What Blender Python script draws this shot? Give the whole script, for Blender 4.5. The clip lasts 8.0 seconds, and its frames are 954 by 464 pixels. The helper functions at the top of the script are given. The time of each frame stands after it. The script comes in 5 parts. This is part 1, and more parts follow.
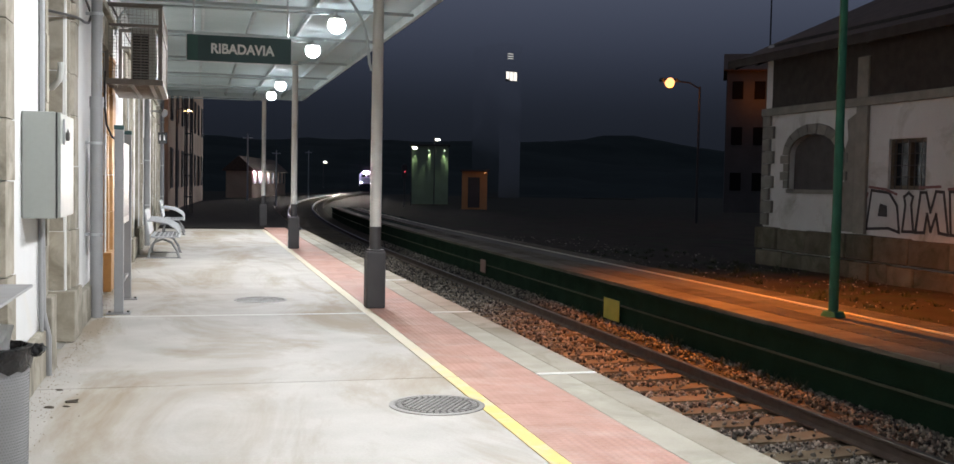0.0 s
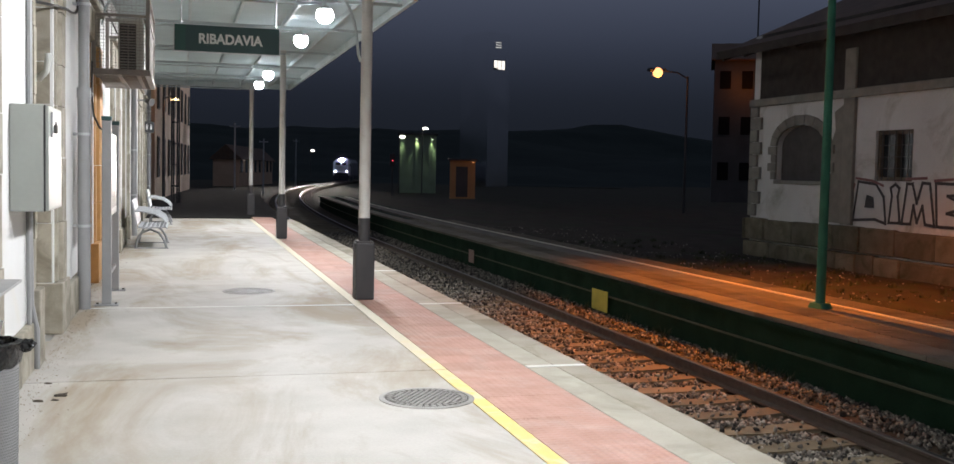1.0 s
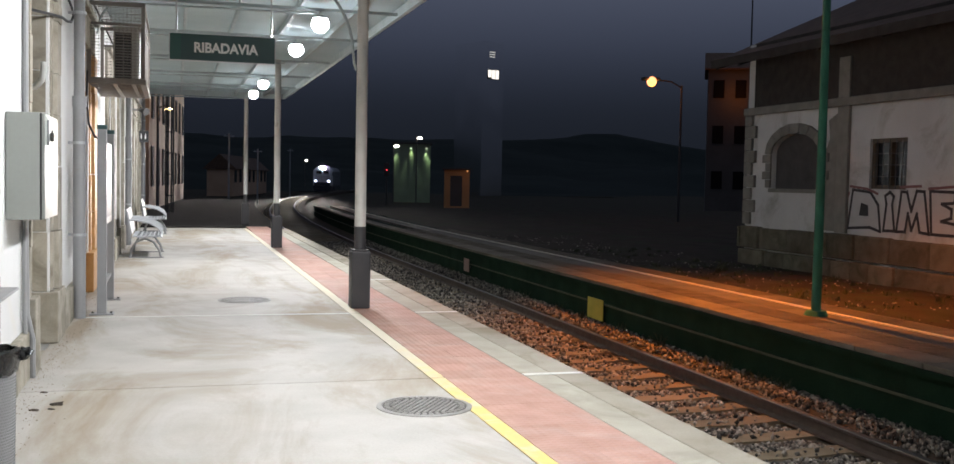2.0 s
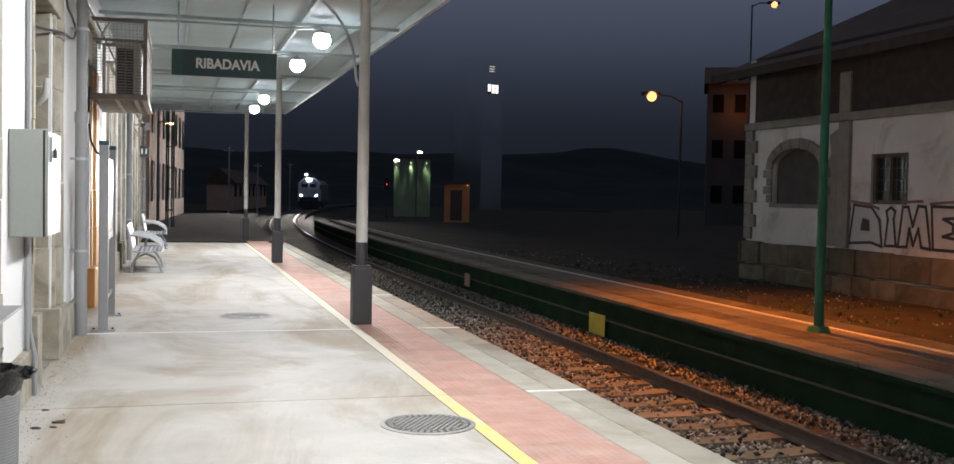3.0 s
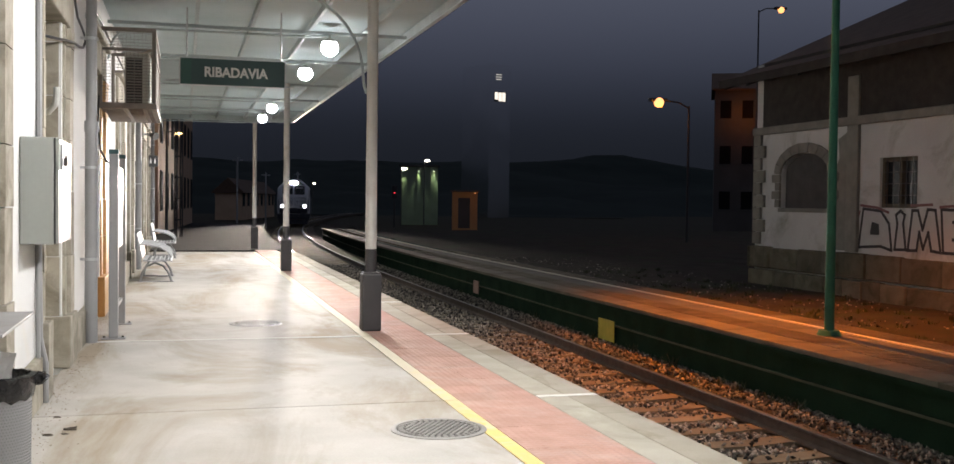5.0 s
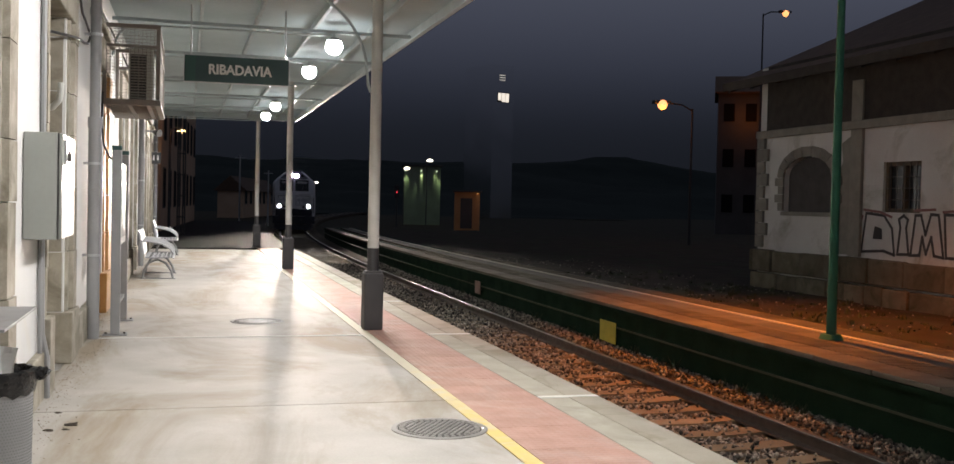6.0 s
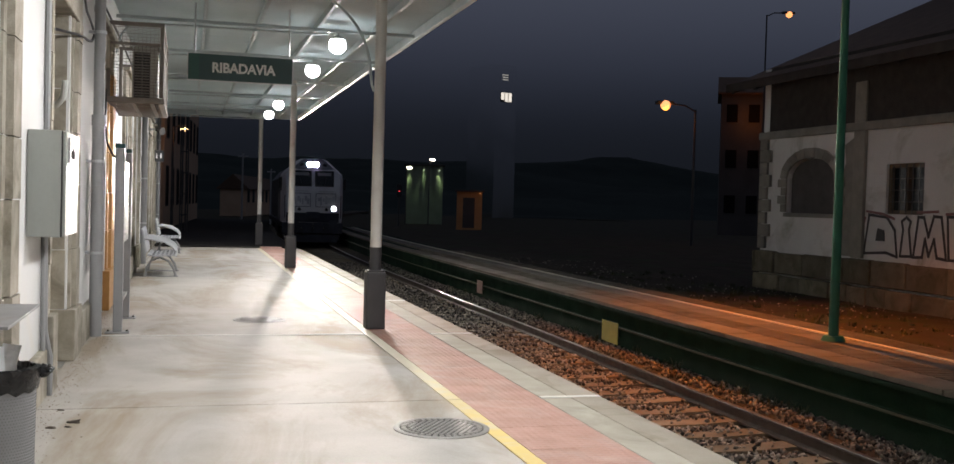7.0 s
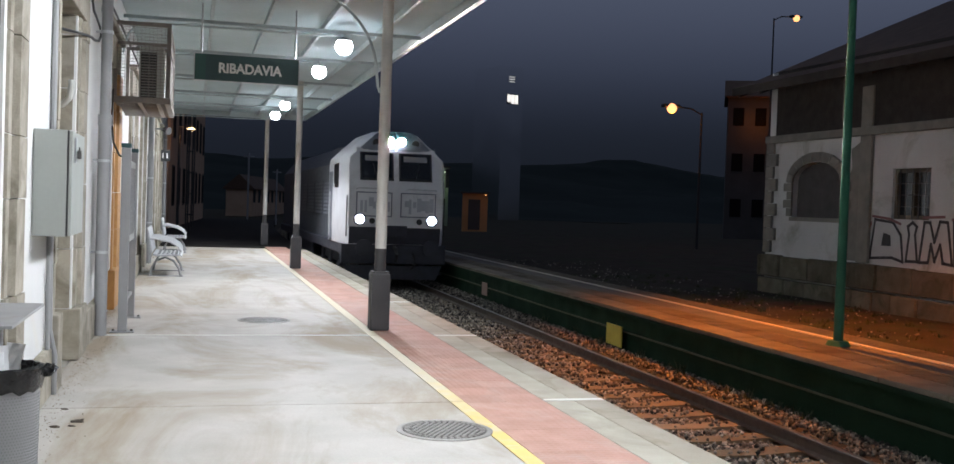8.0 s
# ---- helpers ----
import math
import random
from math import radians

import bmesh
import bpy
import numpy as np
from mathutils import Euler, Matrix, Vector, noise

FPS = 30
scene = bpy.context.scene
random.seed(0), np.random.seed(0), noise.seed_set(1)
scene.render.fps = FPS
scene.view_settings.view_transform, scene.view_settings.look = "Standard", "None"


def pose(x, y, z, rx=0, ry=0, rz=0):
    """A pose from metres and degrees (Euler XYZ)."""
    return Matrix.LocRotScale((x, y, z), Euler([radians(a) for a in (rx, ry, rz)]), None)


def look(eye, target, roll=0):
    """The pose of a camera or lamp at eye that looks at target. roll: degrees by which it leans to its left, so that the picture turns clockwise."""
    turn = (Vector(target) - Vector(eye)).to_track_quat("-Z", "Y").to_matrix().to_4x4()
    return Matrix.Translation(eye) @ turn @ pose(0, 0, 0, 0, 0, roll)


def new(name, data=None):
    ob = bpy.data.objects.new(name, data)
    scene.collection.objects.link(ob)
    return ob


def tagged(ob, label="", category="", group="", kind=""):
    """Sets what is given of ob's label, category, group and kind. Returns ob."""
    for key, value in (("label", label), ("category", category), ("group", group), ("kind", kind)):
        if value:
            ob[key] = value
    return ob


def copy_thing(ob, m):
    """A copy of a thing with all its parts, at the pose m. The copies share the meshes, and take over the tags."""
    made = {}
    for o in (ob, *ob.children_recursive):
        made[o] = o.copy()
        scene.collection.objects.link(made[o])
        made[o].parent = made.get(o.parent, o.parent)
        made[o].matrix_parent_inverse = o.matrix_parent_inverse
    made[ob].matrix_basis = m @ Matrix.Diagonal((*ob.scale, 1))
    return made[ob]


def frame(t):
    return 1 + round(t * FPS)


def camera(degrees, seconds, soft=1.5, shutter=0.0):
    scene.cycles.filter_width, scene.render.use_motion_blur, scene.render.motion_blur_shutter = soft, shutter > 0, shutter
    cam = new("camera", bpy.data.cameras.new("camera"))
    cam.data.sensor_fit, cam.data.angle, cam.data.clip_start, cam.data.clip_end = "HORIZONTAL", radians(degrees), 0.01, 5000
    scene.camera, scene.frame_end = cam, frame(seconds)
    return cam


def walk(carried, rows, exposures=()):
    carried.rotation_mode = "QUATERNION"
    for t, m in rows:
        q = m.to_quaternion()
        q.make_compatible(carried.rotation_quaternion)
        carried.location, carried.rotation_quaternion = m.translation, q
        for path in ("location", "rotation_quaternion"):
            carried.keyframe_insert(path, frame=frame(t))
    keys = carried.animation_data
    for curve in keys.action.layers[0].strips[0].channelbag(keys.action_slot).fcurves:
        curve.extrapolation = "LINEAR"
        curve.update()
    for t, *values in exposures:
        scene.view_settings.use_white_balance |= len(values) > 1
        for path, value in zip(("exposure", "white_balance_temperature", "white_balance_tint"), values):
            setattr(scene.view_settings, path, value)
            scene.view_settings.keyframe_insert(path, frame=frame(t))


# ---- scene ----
cam = camera(49.1, 8.0)
PATH = [
    (0, (0.069, -0.003, 1.566), (0.589, 1.926, 1.471), 1.1),
    (0.5, (0.053, -0.012, 1.589), (0.587, 1.913, 1.478), 0.9),
    (1, (0.052, -0.004, 1.6), (0.595, 1.918, 1.484), 1.2),
    (1.5, (0.044, -0.003, 1.58), (0.596, 1.916, 1.473), 1.1),
    (3, (0.008, 0.028, 1.606), (0.562, 1.948, 1.535), 1.1),
    (3.5, (0.004, 0.024, 1.598), (0.547, 1.948, 1.549), 0.7),
    (4, (0.005, 0.03, 1.582), (0.546, 1.955, 1.536), 0.4),
    (4.5, (0.001, 0.023, 1.582), (0.542, 1.948, 1.53), 0.5),
    (6, (-0.009, 0.038, 1.576), (0.527, 1.964, 1.521), 1.3),
    (6.5, (-0.012, 0.032, 1.575), (0.523, 1.958, 1.521), 1.6),
    (7, (-0.015, 0.037, 1.578), (0.517, 1.964, 1.522), 1.6),
    (7.5, (-0.018, 0.041, 1.571), (0.508, 1.97, 1.518), 1.7),
    (8, (-0.009, 0.037, 1.582), (0.513, 1.967, 1.529), 2.0),
]
walk(cam, [(t, look(eye, target, roll)) for t, eye, target, roll in PATH],
     exposures=[(0.0, 0.0, 6350, 10), (3.0, 0.0, 6350, 10), (4.5, 0.0, 6650, 11), (5.8, -0.28, 6850, 12), (7.0, -0.58, 6650, 11), (7.5, -0.42, 6450, 11), (8.0, -0.08, 6100, 10)])

# ---- world and light ----
scene.view_settings.exposure = 0.0
world = bpy.data.worlds.new("night_sky")
scene.world = world
world.use_nodes = True
wbg = world.node_tree.nodes["Background"]
wbg.inputs[1].default_value = 0.138
# town glow on a hazy night sky, fading smoothly towards the unlit hills
wco = world.node_tree.nodes.new("ShaderNodeTexCoord")
wsep = world.node_tree.nodes.new("ShaderNodeSeparateXYZ")
wramp = world.node_tree.nodes.new("ShaderNodeValToRGB")
wramp.color_ramp.interpolation = "B_SPLINE"
wramp.color_ramp.elements[0].position, wramp.color_ramp.elements[0].color = 0.0, (0.080, 0.098, 0.14, 1)
wramp.color_ramp.elements[1].position, wramp.color_ramp.elements[1].color = 0.42, (0.60, 0.72, 1.0, 1)
for spot, tone in ((0.07, (0.082, 0.10, 0.145)), (0.13, (0.27, 0.32, 0.49)), (0.20, (0.58, 0.66, 0.95))):
    wramp.color_ramp.elements.new(spot).color = (*tone, 1)
world.node_tree.links.new(wco.outputs["Generated"], wsep.inputs[0])
world.node_tree.links.new(wsep.outputs["Z"], wramp.inputs[0])
world.node_tree.links.new(wramp.outputs[0], wbg.inputs[0])

PILLAR_Y = (-9.5, 1.6, 12.7, 23.8, 34.9)
LAMP_Y = (-5.9, -2.4, 5.2, 8.6, 16.3, 19.7, 27.4, 30.8)
LAMP_X, LAMP_Z = 2.15, 3.95
LAMP_W, SODIUM_W = 605.0, 4100.0


def point_lamp(name, x, y, z, watts, colour, radius=0.1):
    d = bpy.data.lights.new(name, "POINT")
    d.energy, d.color, d.shadow_soft_size = watts, colour, radius
    ob = new(name, d)
    ob.location = (x, y, z)
    return ob


def spot_lamp(name, x, y, z, watts, colour, cone, radius=0.12):
    d = bpy.data.lights.new(name, "SPOT")
    d.energy, d.color, d.shadow_soft_size = watts, colour, radius
    d.spot_size, d.spot_blend = radians(cone), 0.4
    ob = new(name, d)
    ob.location = (x, y, z)
    return ob


COOL, NEUTRAL, SODIUM = (0.90, 0.95, 1.0), (0.97, 0.975, 1.0), (1.0, 0.25, 0.006)
for ly in LAMP_Y:
    aimed = spot_lamp("canopy_light", LAMP_X, ly, LAMP_Z - 0.22, LAMP_W, NEUTRAL, 152, 0.14)
    aimed.rotation_euler = (0, radians(27.5), 0)
far_lamp = spot_lamp("platform_sodium_light", 7.68, 12.45, 6.42, SODIUM_W, SODIUM, 86, 0.045)
far_lamp.rotation_euler = (radians(5), 0, 0)
far_lamp.data.spot_blend = 1.0

# ---- materials ----
MATS = {}


def mat(name, a, b=None, rough=0.7, metal=0.0, scale=6.0, fine=60.0, bump=0.25, spread=0.0, local=False,
        stain=None, stain_scale=0.8, stain_at=(0.5, 0.68), stain_along=1.0):
    """Two colours mixed by noise at two scales, fine relief, and stains of a third colour."""
    if name in MATS:
        return MATS[name]
    m = bpy.data.materials.new(name)
    m.use_nodes = True
    nt = m.node_tree
    nd, ln = nt.nodes, nt.links
    bs = nd["Principled BSDF"]
    if local:
        co = nd.new("ShaderNodeTexCoord").outputs["Object"]
    else:
        co = nd.new("ShaderNodeNewGeometry").outputs["Position"]
    n1, n2 = nd.new("ShaderNodeTexNoise"), nd.new("ShaderNodeTexNoise")
    for n, s, dt in ((n1, scale, 6), (n2, fine, 4)):
        n.inputs["Scale"].default_value, n.inputs["Detail"].default_value = s, dt
        ln.new(co, n.inputs["Vector"])
    add = nd.new("ShaderNodeMath")
    add.operation = "MULTIPLY_ADD"
    ln.new(n2.outputs[0], add.inputs[0])
    add.inputs[1].default_value = 0.45
    ln.new(n1.outputs[0], add.inputs[2])
    rng = nd.new("ShaderNodeMapRange")
    rng.inputs[1].default_value, rng.inputs[2].default_value = 0.42, 1.03
    ln.new(add.outputs[0], rng.inputs[0])
    mix = nd.new("ShaderNodeMix")
    mix.data_type = "RGBA"
    b = b or tuple(c * 0.75 for c in a)
    mix.inputs[6].default_value, mix.inputs[7].default_value = (*a, 1), (*b, 1)
    ln.new(rng.outputs[0], mix.inputs[0])
    col = mix.outputs[2]
    if stain:
        n3 = nd.new("ShaderNodeTexNoise")
        n3.inputs["Scale"].default_value, n3.inputs["Detail"].default_value = stain_scale, 7
        n3.inputs["Distortion"].default_value = 0.9
        n3.inputs["Roughness"].default_value = 0.66
        run = nd.new("ShaderNodeVectorMath")
        run.operation = "MULTIPLY"
        run.inputs[1].default_value = (1, stain_along, 1)
        ln.new(co, run.inputs[0])
        ln.new(run.outputs[0], n3.inputs["Vector"])
        r3 = nd.new("ShaderNodeMapRange")
        r3.inputs[1].default_value, r3.inputs[2].default_value = stain_at
        ln.new(n3.outputs[0], r3.inputs[0])
        m3 = nd.new("ShaderNodeMix")
        m3.data_type = "RGBA"
        m3.inputs[7].default_value = (*stain, 1)
        ln.new(r3.outputs[0], m3.inputs[0])
        ln.new(col, m3.inputs[6])
        col = m3.outputs[2]
    if spread:
        inf = nd.new("ShaderNodeObjectInfo")
        hs = nd.new("ShaderNodeHueSaturation")
        r4 = nd.new("ShaderNodeMapRange")
        r4.inputs[3].default_value, r4.inputs[4].default_value = 1 - spread, 1 + spread
        ln.new(inf.outputs["Random"], r4.inputs[0])
        ln.new(r4.outputs[0], hs.inputs["Value"])
        ln.new(col, hs.inputs["Color"])
        col = hs.outputs[0]
    ln.new(col, bs.inputs["Base Color"])
    bs.inputs["Metallic"].default_value = metal
    rr = nd.new("ShaderNodeMapRange")
    rr.inputs[3].default_value, rr.inputs[4].default_value = max(rough - 0.12, 0.03), min(rough + 0.12, 1)
    ln.new(n1.outputs[0], rr.inputs[0])
    ln.new(rr.outputs[0], bs.inputs["Roughness"])
    if bump:
        bp = nd.new("ShaderNodeBump")
        bp.inputs["Strength"].default_value, bp.inputs["Distance"].default_value = bump, 0.01
        ln.new(add.outputs[0], bp.inputs["Height"])
        ln.new(bp.outputs[0], bs.inputs["Normal"])
    MATS[name] = m
    return m


def glow(name, colour, strength):
    if name in MATS:
        return MATS[name]
    m = bpy.data.materials.new(name)
    m.use_nodes = True
    bs = m.node_tree.nodes["Principled BSDF"]
    bs.inputs["Base Color"].default_value = (0.8, 0.8, 0.8, 1)
    bs.inputs["Emission Color"].default_value = (*colour, 1)
    bs.inputs["Emission Strength"].default_value = strength
    MATS[name] = m
    return m


CONCRETE = mat("platform_concrete", (0.49, 0.465, 0.425), (0.365, 0.345, 0.305), 0.75, scale=1.6, fine=55, bump=0.2,
               stain=(0.29, 0.235, 0.165), stain_scale=0.75, stain_at=(0.46, 0.64), spread=0.05, stain_along=0.36)
COPING = mat("coping_concrete", (0.43, 0.40, 0.335), (0.30, 0.272, 0.215), 0.8, scale=2.5, fine=70, bump=0.3,
             stain=(0.27, 0.25, 0.19), stain_scale=1.1, stain_at=(0.52, 0.68), spread=0.06)
REDTILE = mat("red_tactile_tile", (0.46, 0.268, 0.212), (0.37, 0.205, 0.158), 0.7, scale=5, fine=90, bump=0.25,
              stain=(0.44, 0.32, 0.27), stain_scale=0.9, stain_at=(0.5, 0.7), spread=0.07)
YELLOW = mat("worn_yellow_paint", (0.70, 0.53, 0.15), (0.62, 0.48, 0.20), 0.65, scale=6, fine=80, bump=0.15,
             stain=(0.58, 0.52, 0.40), stain_scale=2.6, stain_at=(0.50, 0.68))
WHITELINE = mat("pale_mortar", (0.68, 0.67, 0.63), (0.58, 0.57, 0.53), 0.8)
PLASTER = mat("white_plaster", (0.70, 0.70, 0.69), (0.62, 0.62, 0.60), 0.85, scale=1.5, fine=40, bump=0.25,
              stain=(0.66, 0.63, 0.56), stain_scale=0.9, stain_at=(0.58, 0.8))
STONE = mat("pale_granite", (0.41, 0.375, 0.305), (0.25, 0.225, 0.175), 0.85, scale=5, fine=90, bump=0.6,
            stain=(0.17, 0.15, 0.11), stain_scale=2.2, stain_at=(0.47, 0.68), spread=0.1)
DARKSTONE = mat("mossy_granite", (0.19, 0.165, 0.12), (0.10, 0.09, 0.06), 0.9, scale=4, fine=60, bump=0.8,
                stain=(0.08, 0.08, 0.05), stain_scale=2.0, stain_at=(0.5, 0.7), spread=0.18)
BROWNWOOD = mat("varnished_door_wood", (0.50, 0.27, 0.09), (0.36, 0.18, 0.06), 0.5, scale=9, fine=50, bump=0.2)
OCHRE = mat("ochre_board", (0.42, 0.36, 0.25), (0.34, 0.28, 0.19), 0.7)
GREYPAINT = mat("grey_painted_steel", (0.31, 0.31, 0.31), (0.25, 0.25, 0.25), 0.5, scale=4, fine=50, bump=0.08,
                stain=(0.24, 0.22, 0.19), stain_scale=3, stain_at=(0.6, 0.8))
LIGHTPAINT = mat("pale_grey_enamel", (0.55, 0.56, 0.53), (0.49, 0.50, 0.47), 0.45, scale=2, fine=30, bump=0.05,
                 stain=(0.44, 0.43, 0.38), stain_scale=2, stain_at=(0.6, 0.85))
PILLARPAINT = mat("off_white_pillar_paint", (0.58, 0.56, 0.52), (0.48, 0.46, 0.42), 0.5, scale=5, fine=50, bump=0.1,
                  stain=(0.36, 0.31, 0.25), stain_scale=3, stain_at=(0.6, 0.8))
BLACKPAINT = mat("black_pillar_paint", (0.035, 0.034, 0.036), (0.05, 0.047, 0.047), 0.55, scale=6, fine=60, bump=0.15)
ROOFSHEET = mat("roof_sheet_underside", (0.46, 0.54, 0.55), (0.38, 0.46, 0.47), 0.6, scale=1.2, fine=30, bump=0.05)
ROOFSTEEL = mat("roof_steelwork", (0.40, 0.45, 0.45), (0.33, 0.37, 0.37), 0.5, scale=4, bump=0.05)
SIGNGREEN = mat("dark_green_sign", (0.035, 0.085, 0.085), (0.03, 0.07, 0.072), 0.4, scale=3, bump=0.02)
SIGNEDGE = mat("bright_green_strip", (0.03, 0.105, 0.09), (0.028, 0.09, 0.08), 0.4, bump=0.02)
WHITEPAINT = mat("white_lettering", (0.82, 0.82, 0.80), (0.78, 0.78, 0.76), 0.5, bump=0.02)
IRON = mat("cast_iron", (0.11, 0.105, 0.10), (0.07, 0.066, 0.062), 0.6, metal=0.4, scale=8, fine=80, bump=0.35,
           stain=(0.15, 0.135, 0.115), stain_scale=4)
GALV = mat("galvanised_steel", (0.55, 0.56, 0.57), (0.42, 0.43, 0.44), 0.4, metal=0.7, scale=9, bump=0.08)
CABLE = mat("black_cable", (0.03, 0.03, 0.032), (0.045, 0.045, 0.045), 0.5, bump=0.05)
GREENPOLE = mat("green_pole_paint", (0.02, 0.15, 0.085), (0.015, 0.10, 0.06), 0.75, scale=5, bump=0.08)
RAIL = mat("rail_steel", (0.11, 0.085, 0.065), (0.07, 0.05, 0.04), 0.6, metal=0.5, scale=8, fine=70, bump=0.3)
RAILTOP = mat("polished_rail_head", (0.30, 0.27, 0.24), (0.22, 0.19, 0.165), 0.36, metal=1.0, scale=5, bump=0.04)
SLEEPER = mat("concrete_sleeper", (0.23, 0.18, 0.11), (0.13, 0.10, 0.062), 0.85, scale=4, fine=50, bump=0.4, spread=0.15)
BALLASTBED = mat("ballast_bed", (0.11, 0.086, 0.062), (0.055, 0.043, 0.032), 0.95, scale=9, fine=40, bump=1.0)
P2FACE = mat("mossy_green_wall", (0.016, 0.040, 0.021), (0.009, 0.022, 0.012), 0.85, scale=2.5, fine=40, bump=0.4,
             stain=(0.012, 0.018, 0.009), stain_scale=1.5, stain_at=(0.55, 0.75))
P2TOP = mat("far_platform_paving", (0.225, 0.195, 0.15), (0.14, 0.12, 0.092), 0.8, scale=1.8, fine=45, bump=0.35,
            stain=(0.11, 0.09, 0.07), stain_scale=0.9, stain_at=(0.5, 0.7), spread=0.1)
DIRT = mat("trackside_dirt", (0.062, 0.047, 0.033), (0.03, 0.025, 0.019), 0.95, scale=1.5, fine=20, bump=1.0,
           stain=(0.04, 0.05, 0.025), stain_scale=0.7, stain_at=(0.5, 0.65))
ASPHALT = mat("worn_asphalt", (0.034, 0.030, 0.028), (0.022, 0.02, 0.019), 0.9, scale=2, fine=60, bump=0.4)
SHEDWALL = mat("weathered_shed_plaster", (0.62, 0.61, 0.58), (0.50, 0.49, 0.46), 0.9, scale=1.2, fine=30, bump=0.3,
               stain=(0.31, 0.29, 0.24), stain_scale=0.9, stain_at=(0.53, 0.72))
SHEDSTONE = mat("shed_stone_trim", (0.24, 0.225, 0.19), (0.16, 0.15, 0.125), 0.9, scale=4, fine=50, bump=0.5, spread=0.12)
DARKWOOD = mat("dark_weathered_boards", (0.062, 0.053, 0.046), (0.038, 0.033, 0.029), 0.8, scale=5, fine=40, bump=0.4)
ROOFTILE = mat("old_roof_tile", (0.14, 0.08, 0.05), (0.08, 0.05, 0.035), 0.9, scale=4, fine=30, bump=0.6, spread=0.2)
# near-black colour that stands for the darkness of unlit rooms
BLACKPIT = mat("interior_dark_paint", (0.012, 0.011, 0.011), (0.008, 0.008, 0.008), 0.9)
GRAFBLACK = mat("black_spray_paint", (0.02, 0.018, 0.018), (0.03, 0.025, 0.025), 0.6, bump=0.05)
GRAFWHITE = mat("silver_spray_paint", (0.52, 0.51, 0.49), (0.45, 0.44, 0.42), 0.7, bump=0.05)
GRAFRED = mat("faded_maroon_paint", (0.16, 0.06, 0.06), (0.22, 0.11, 0.10), 0.7, bump=0.05)
BAG = mat("black_bin_bag", (0.012, 0.012, 0.013), (0.02, 0.02, 0.02), 0.25, scale=14, bump=0.8)
PAPER = mat("crumpled_paper", (0.75, 0.75, 0.74), (0.6, 0.6, 0.6), 0.8)
MARKYELLOW = mat("yellow_marker_plate", (0.62, 0.52, 0.07), (0.5, 0.42, 0.07), 0.5, bump=0.05)
MARKPINK = mat("faded_pink_plate", (0.42, 0.25, 0.21), (0.34, 0.2, 0.17), 0.6, bump=0.05)
LOCOWHITE = mat("loco_silver_white", (0.74, 0.75, 0.77), (0.62, 0.63, 0.65), 0.35, local=True, scale=2, bump=0.04,
                stain=(0.40, 0.39, 0.38), stain_scale=1.2, stain_at=(0.55, 0.8))
LOCODARK = mat("loco_dark_frame", (0.045, 0.05, 0.07), (0.03, 0.032, 0.04), 0.6, local=True, bump=0.15)
LOCOGREY = mat("loco_grey_band", (0.20, 0.22, 0.26), (0.15, 0.165, 0.2), 0.4, local=True, bump=0.05)
LOCOMARK = mat("loco_faded_lettering", (0.45, 0.47, 0.51), (0.38, 0.40, 0.44), 0.4, local=True, bump=0.05)
LOCOHOOD = mat("loco_hood_grey", (0.11, 0.12, 0.14), (0.075, 0.085, 0.10), 0.55, local=True, bump=0.1)
LOCOBLACK = mat("loco_black_rubber", (0.015, 0.015, 0.016), (0.02, 0.02, 0.02), 0.5, local=True, bump=0.05)
LOCOGLASS = mat("loco_window_glass", (0.012, 0.014, 0.017), (0.01, 0.012, 0.014), 0.06, local=True, bump=0.0)
WHEELSTEEL = mat("loco_wheel_steel", (0.16, 0.14, 0.12), (0.1, 0.09, 0.08), 0.4, metal=0.8, local=True, bump=0.1)
WINDOWGLASS = mat("dark_window_glass", (0.03, 0.032, 0.035), (0.02, 0.022, 0.025), 0.08, bump=0.0)
FARWALL = mat("far_house_render", (0.60, 0.41, 0.28), (0.48, 0.32, 0.21), 0.9, scale=0.8, fine=12, bump=0.8)
FARDARK = mat("far_dark_wall", (0.10, 0.095, 0.09), (0.07, 0.066, 0.062), 0.9, scale=0.5, fine=6, bump=0.2)
EDGESLAB = mat("worn_edge_concrete", (0.36, 0.325, 0.26), (0.245, 0.215, 0.165), 0.85, scale=2.2, fine=70, bump=0.4,
               stain=(0.20, 0.175, 0.12), stain_scale=1.4, stain_at=(0.5, 0.66), spread=0.08)
WORNIRON = mat("foot_polished_iron", (0.33, 0.315, 0.29), (0.25, 0.24, 0.22), 0.5, metal=0.3, scale=9, bump=0.2)
BENCHPAINT = mat("bench_grey_enamel", (0.46, 0.47, 0.48), (0.38, 0.39, 0.40), 0.55, scale=6, bump=0.08)
CABINET = mat("cabinet_grey_green", (0.345, 0.365, 0.335), (0.305, 0.32, 0.295), 0.45, scale=2, fine=30, bump=0.05,
              stain=(0.31, 0.31, 0.27), stain_scale=2, stain_at=(0.6, 0.85))
# mirror that repeats the sky, so the added block does not stand out
SKYMIRROR = mat("sky_mirror_wall", (0.97, 0.97, 0.97), (0.95, 0.95, 0.95), 0.12, metal=1.0, scale=0.2, bump=0.0)
CAGE = mat("rusty_cage_steel", (0.26, 0.23, 0.205), (0.19, 0.165, 0.145), 0.6, scale=7, bump=0.2)
HILL = mat("wooded_hill", (0.024, 0.033, 0.03), (0.014, 0.02, 0.018), 0.95, scale=0.05, fine=0.6, bump=0.5)
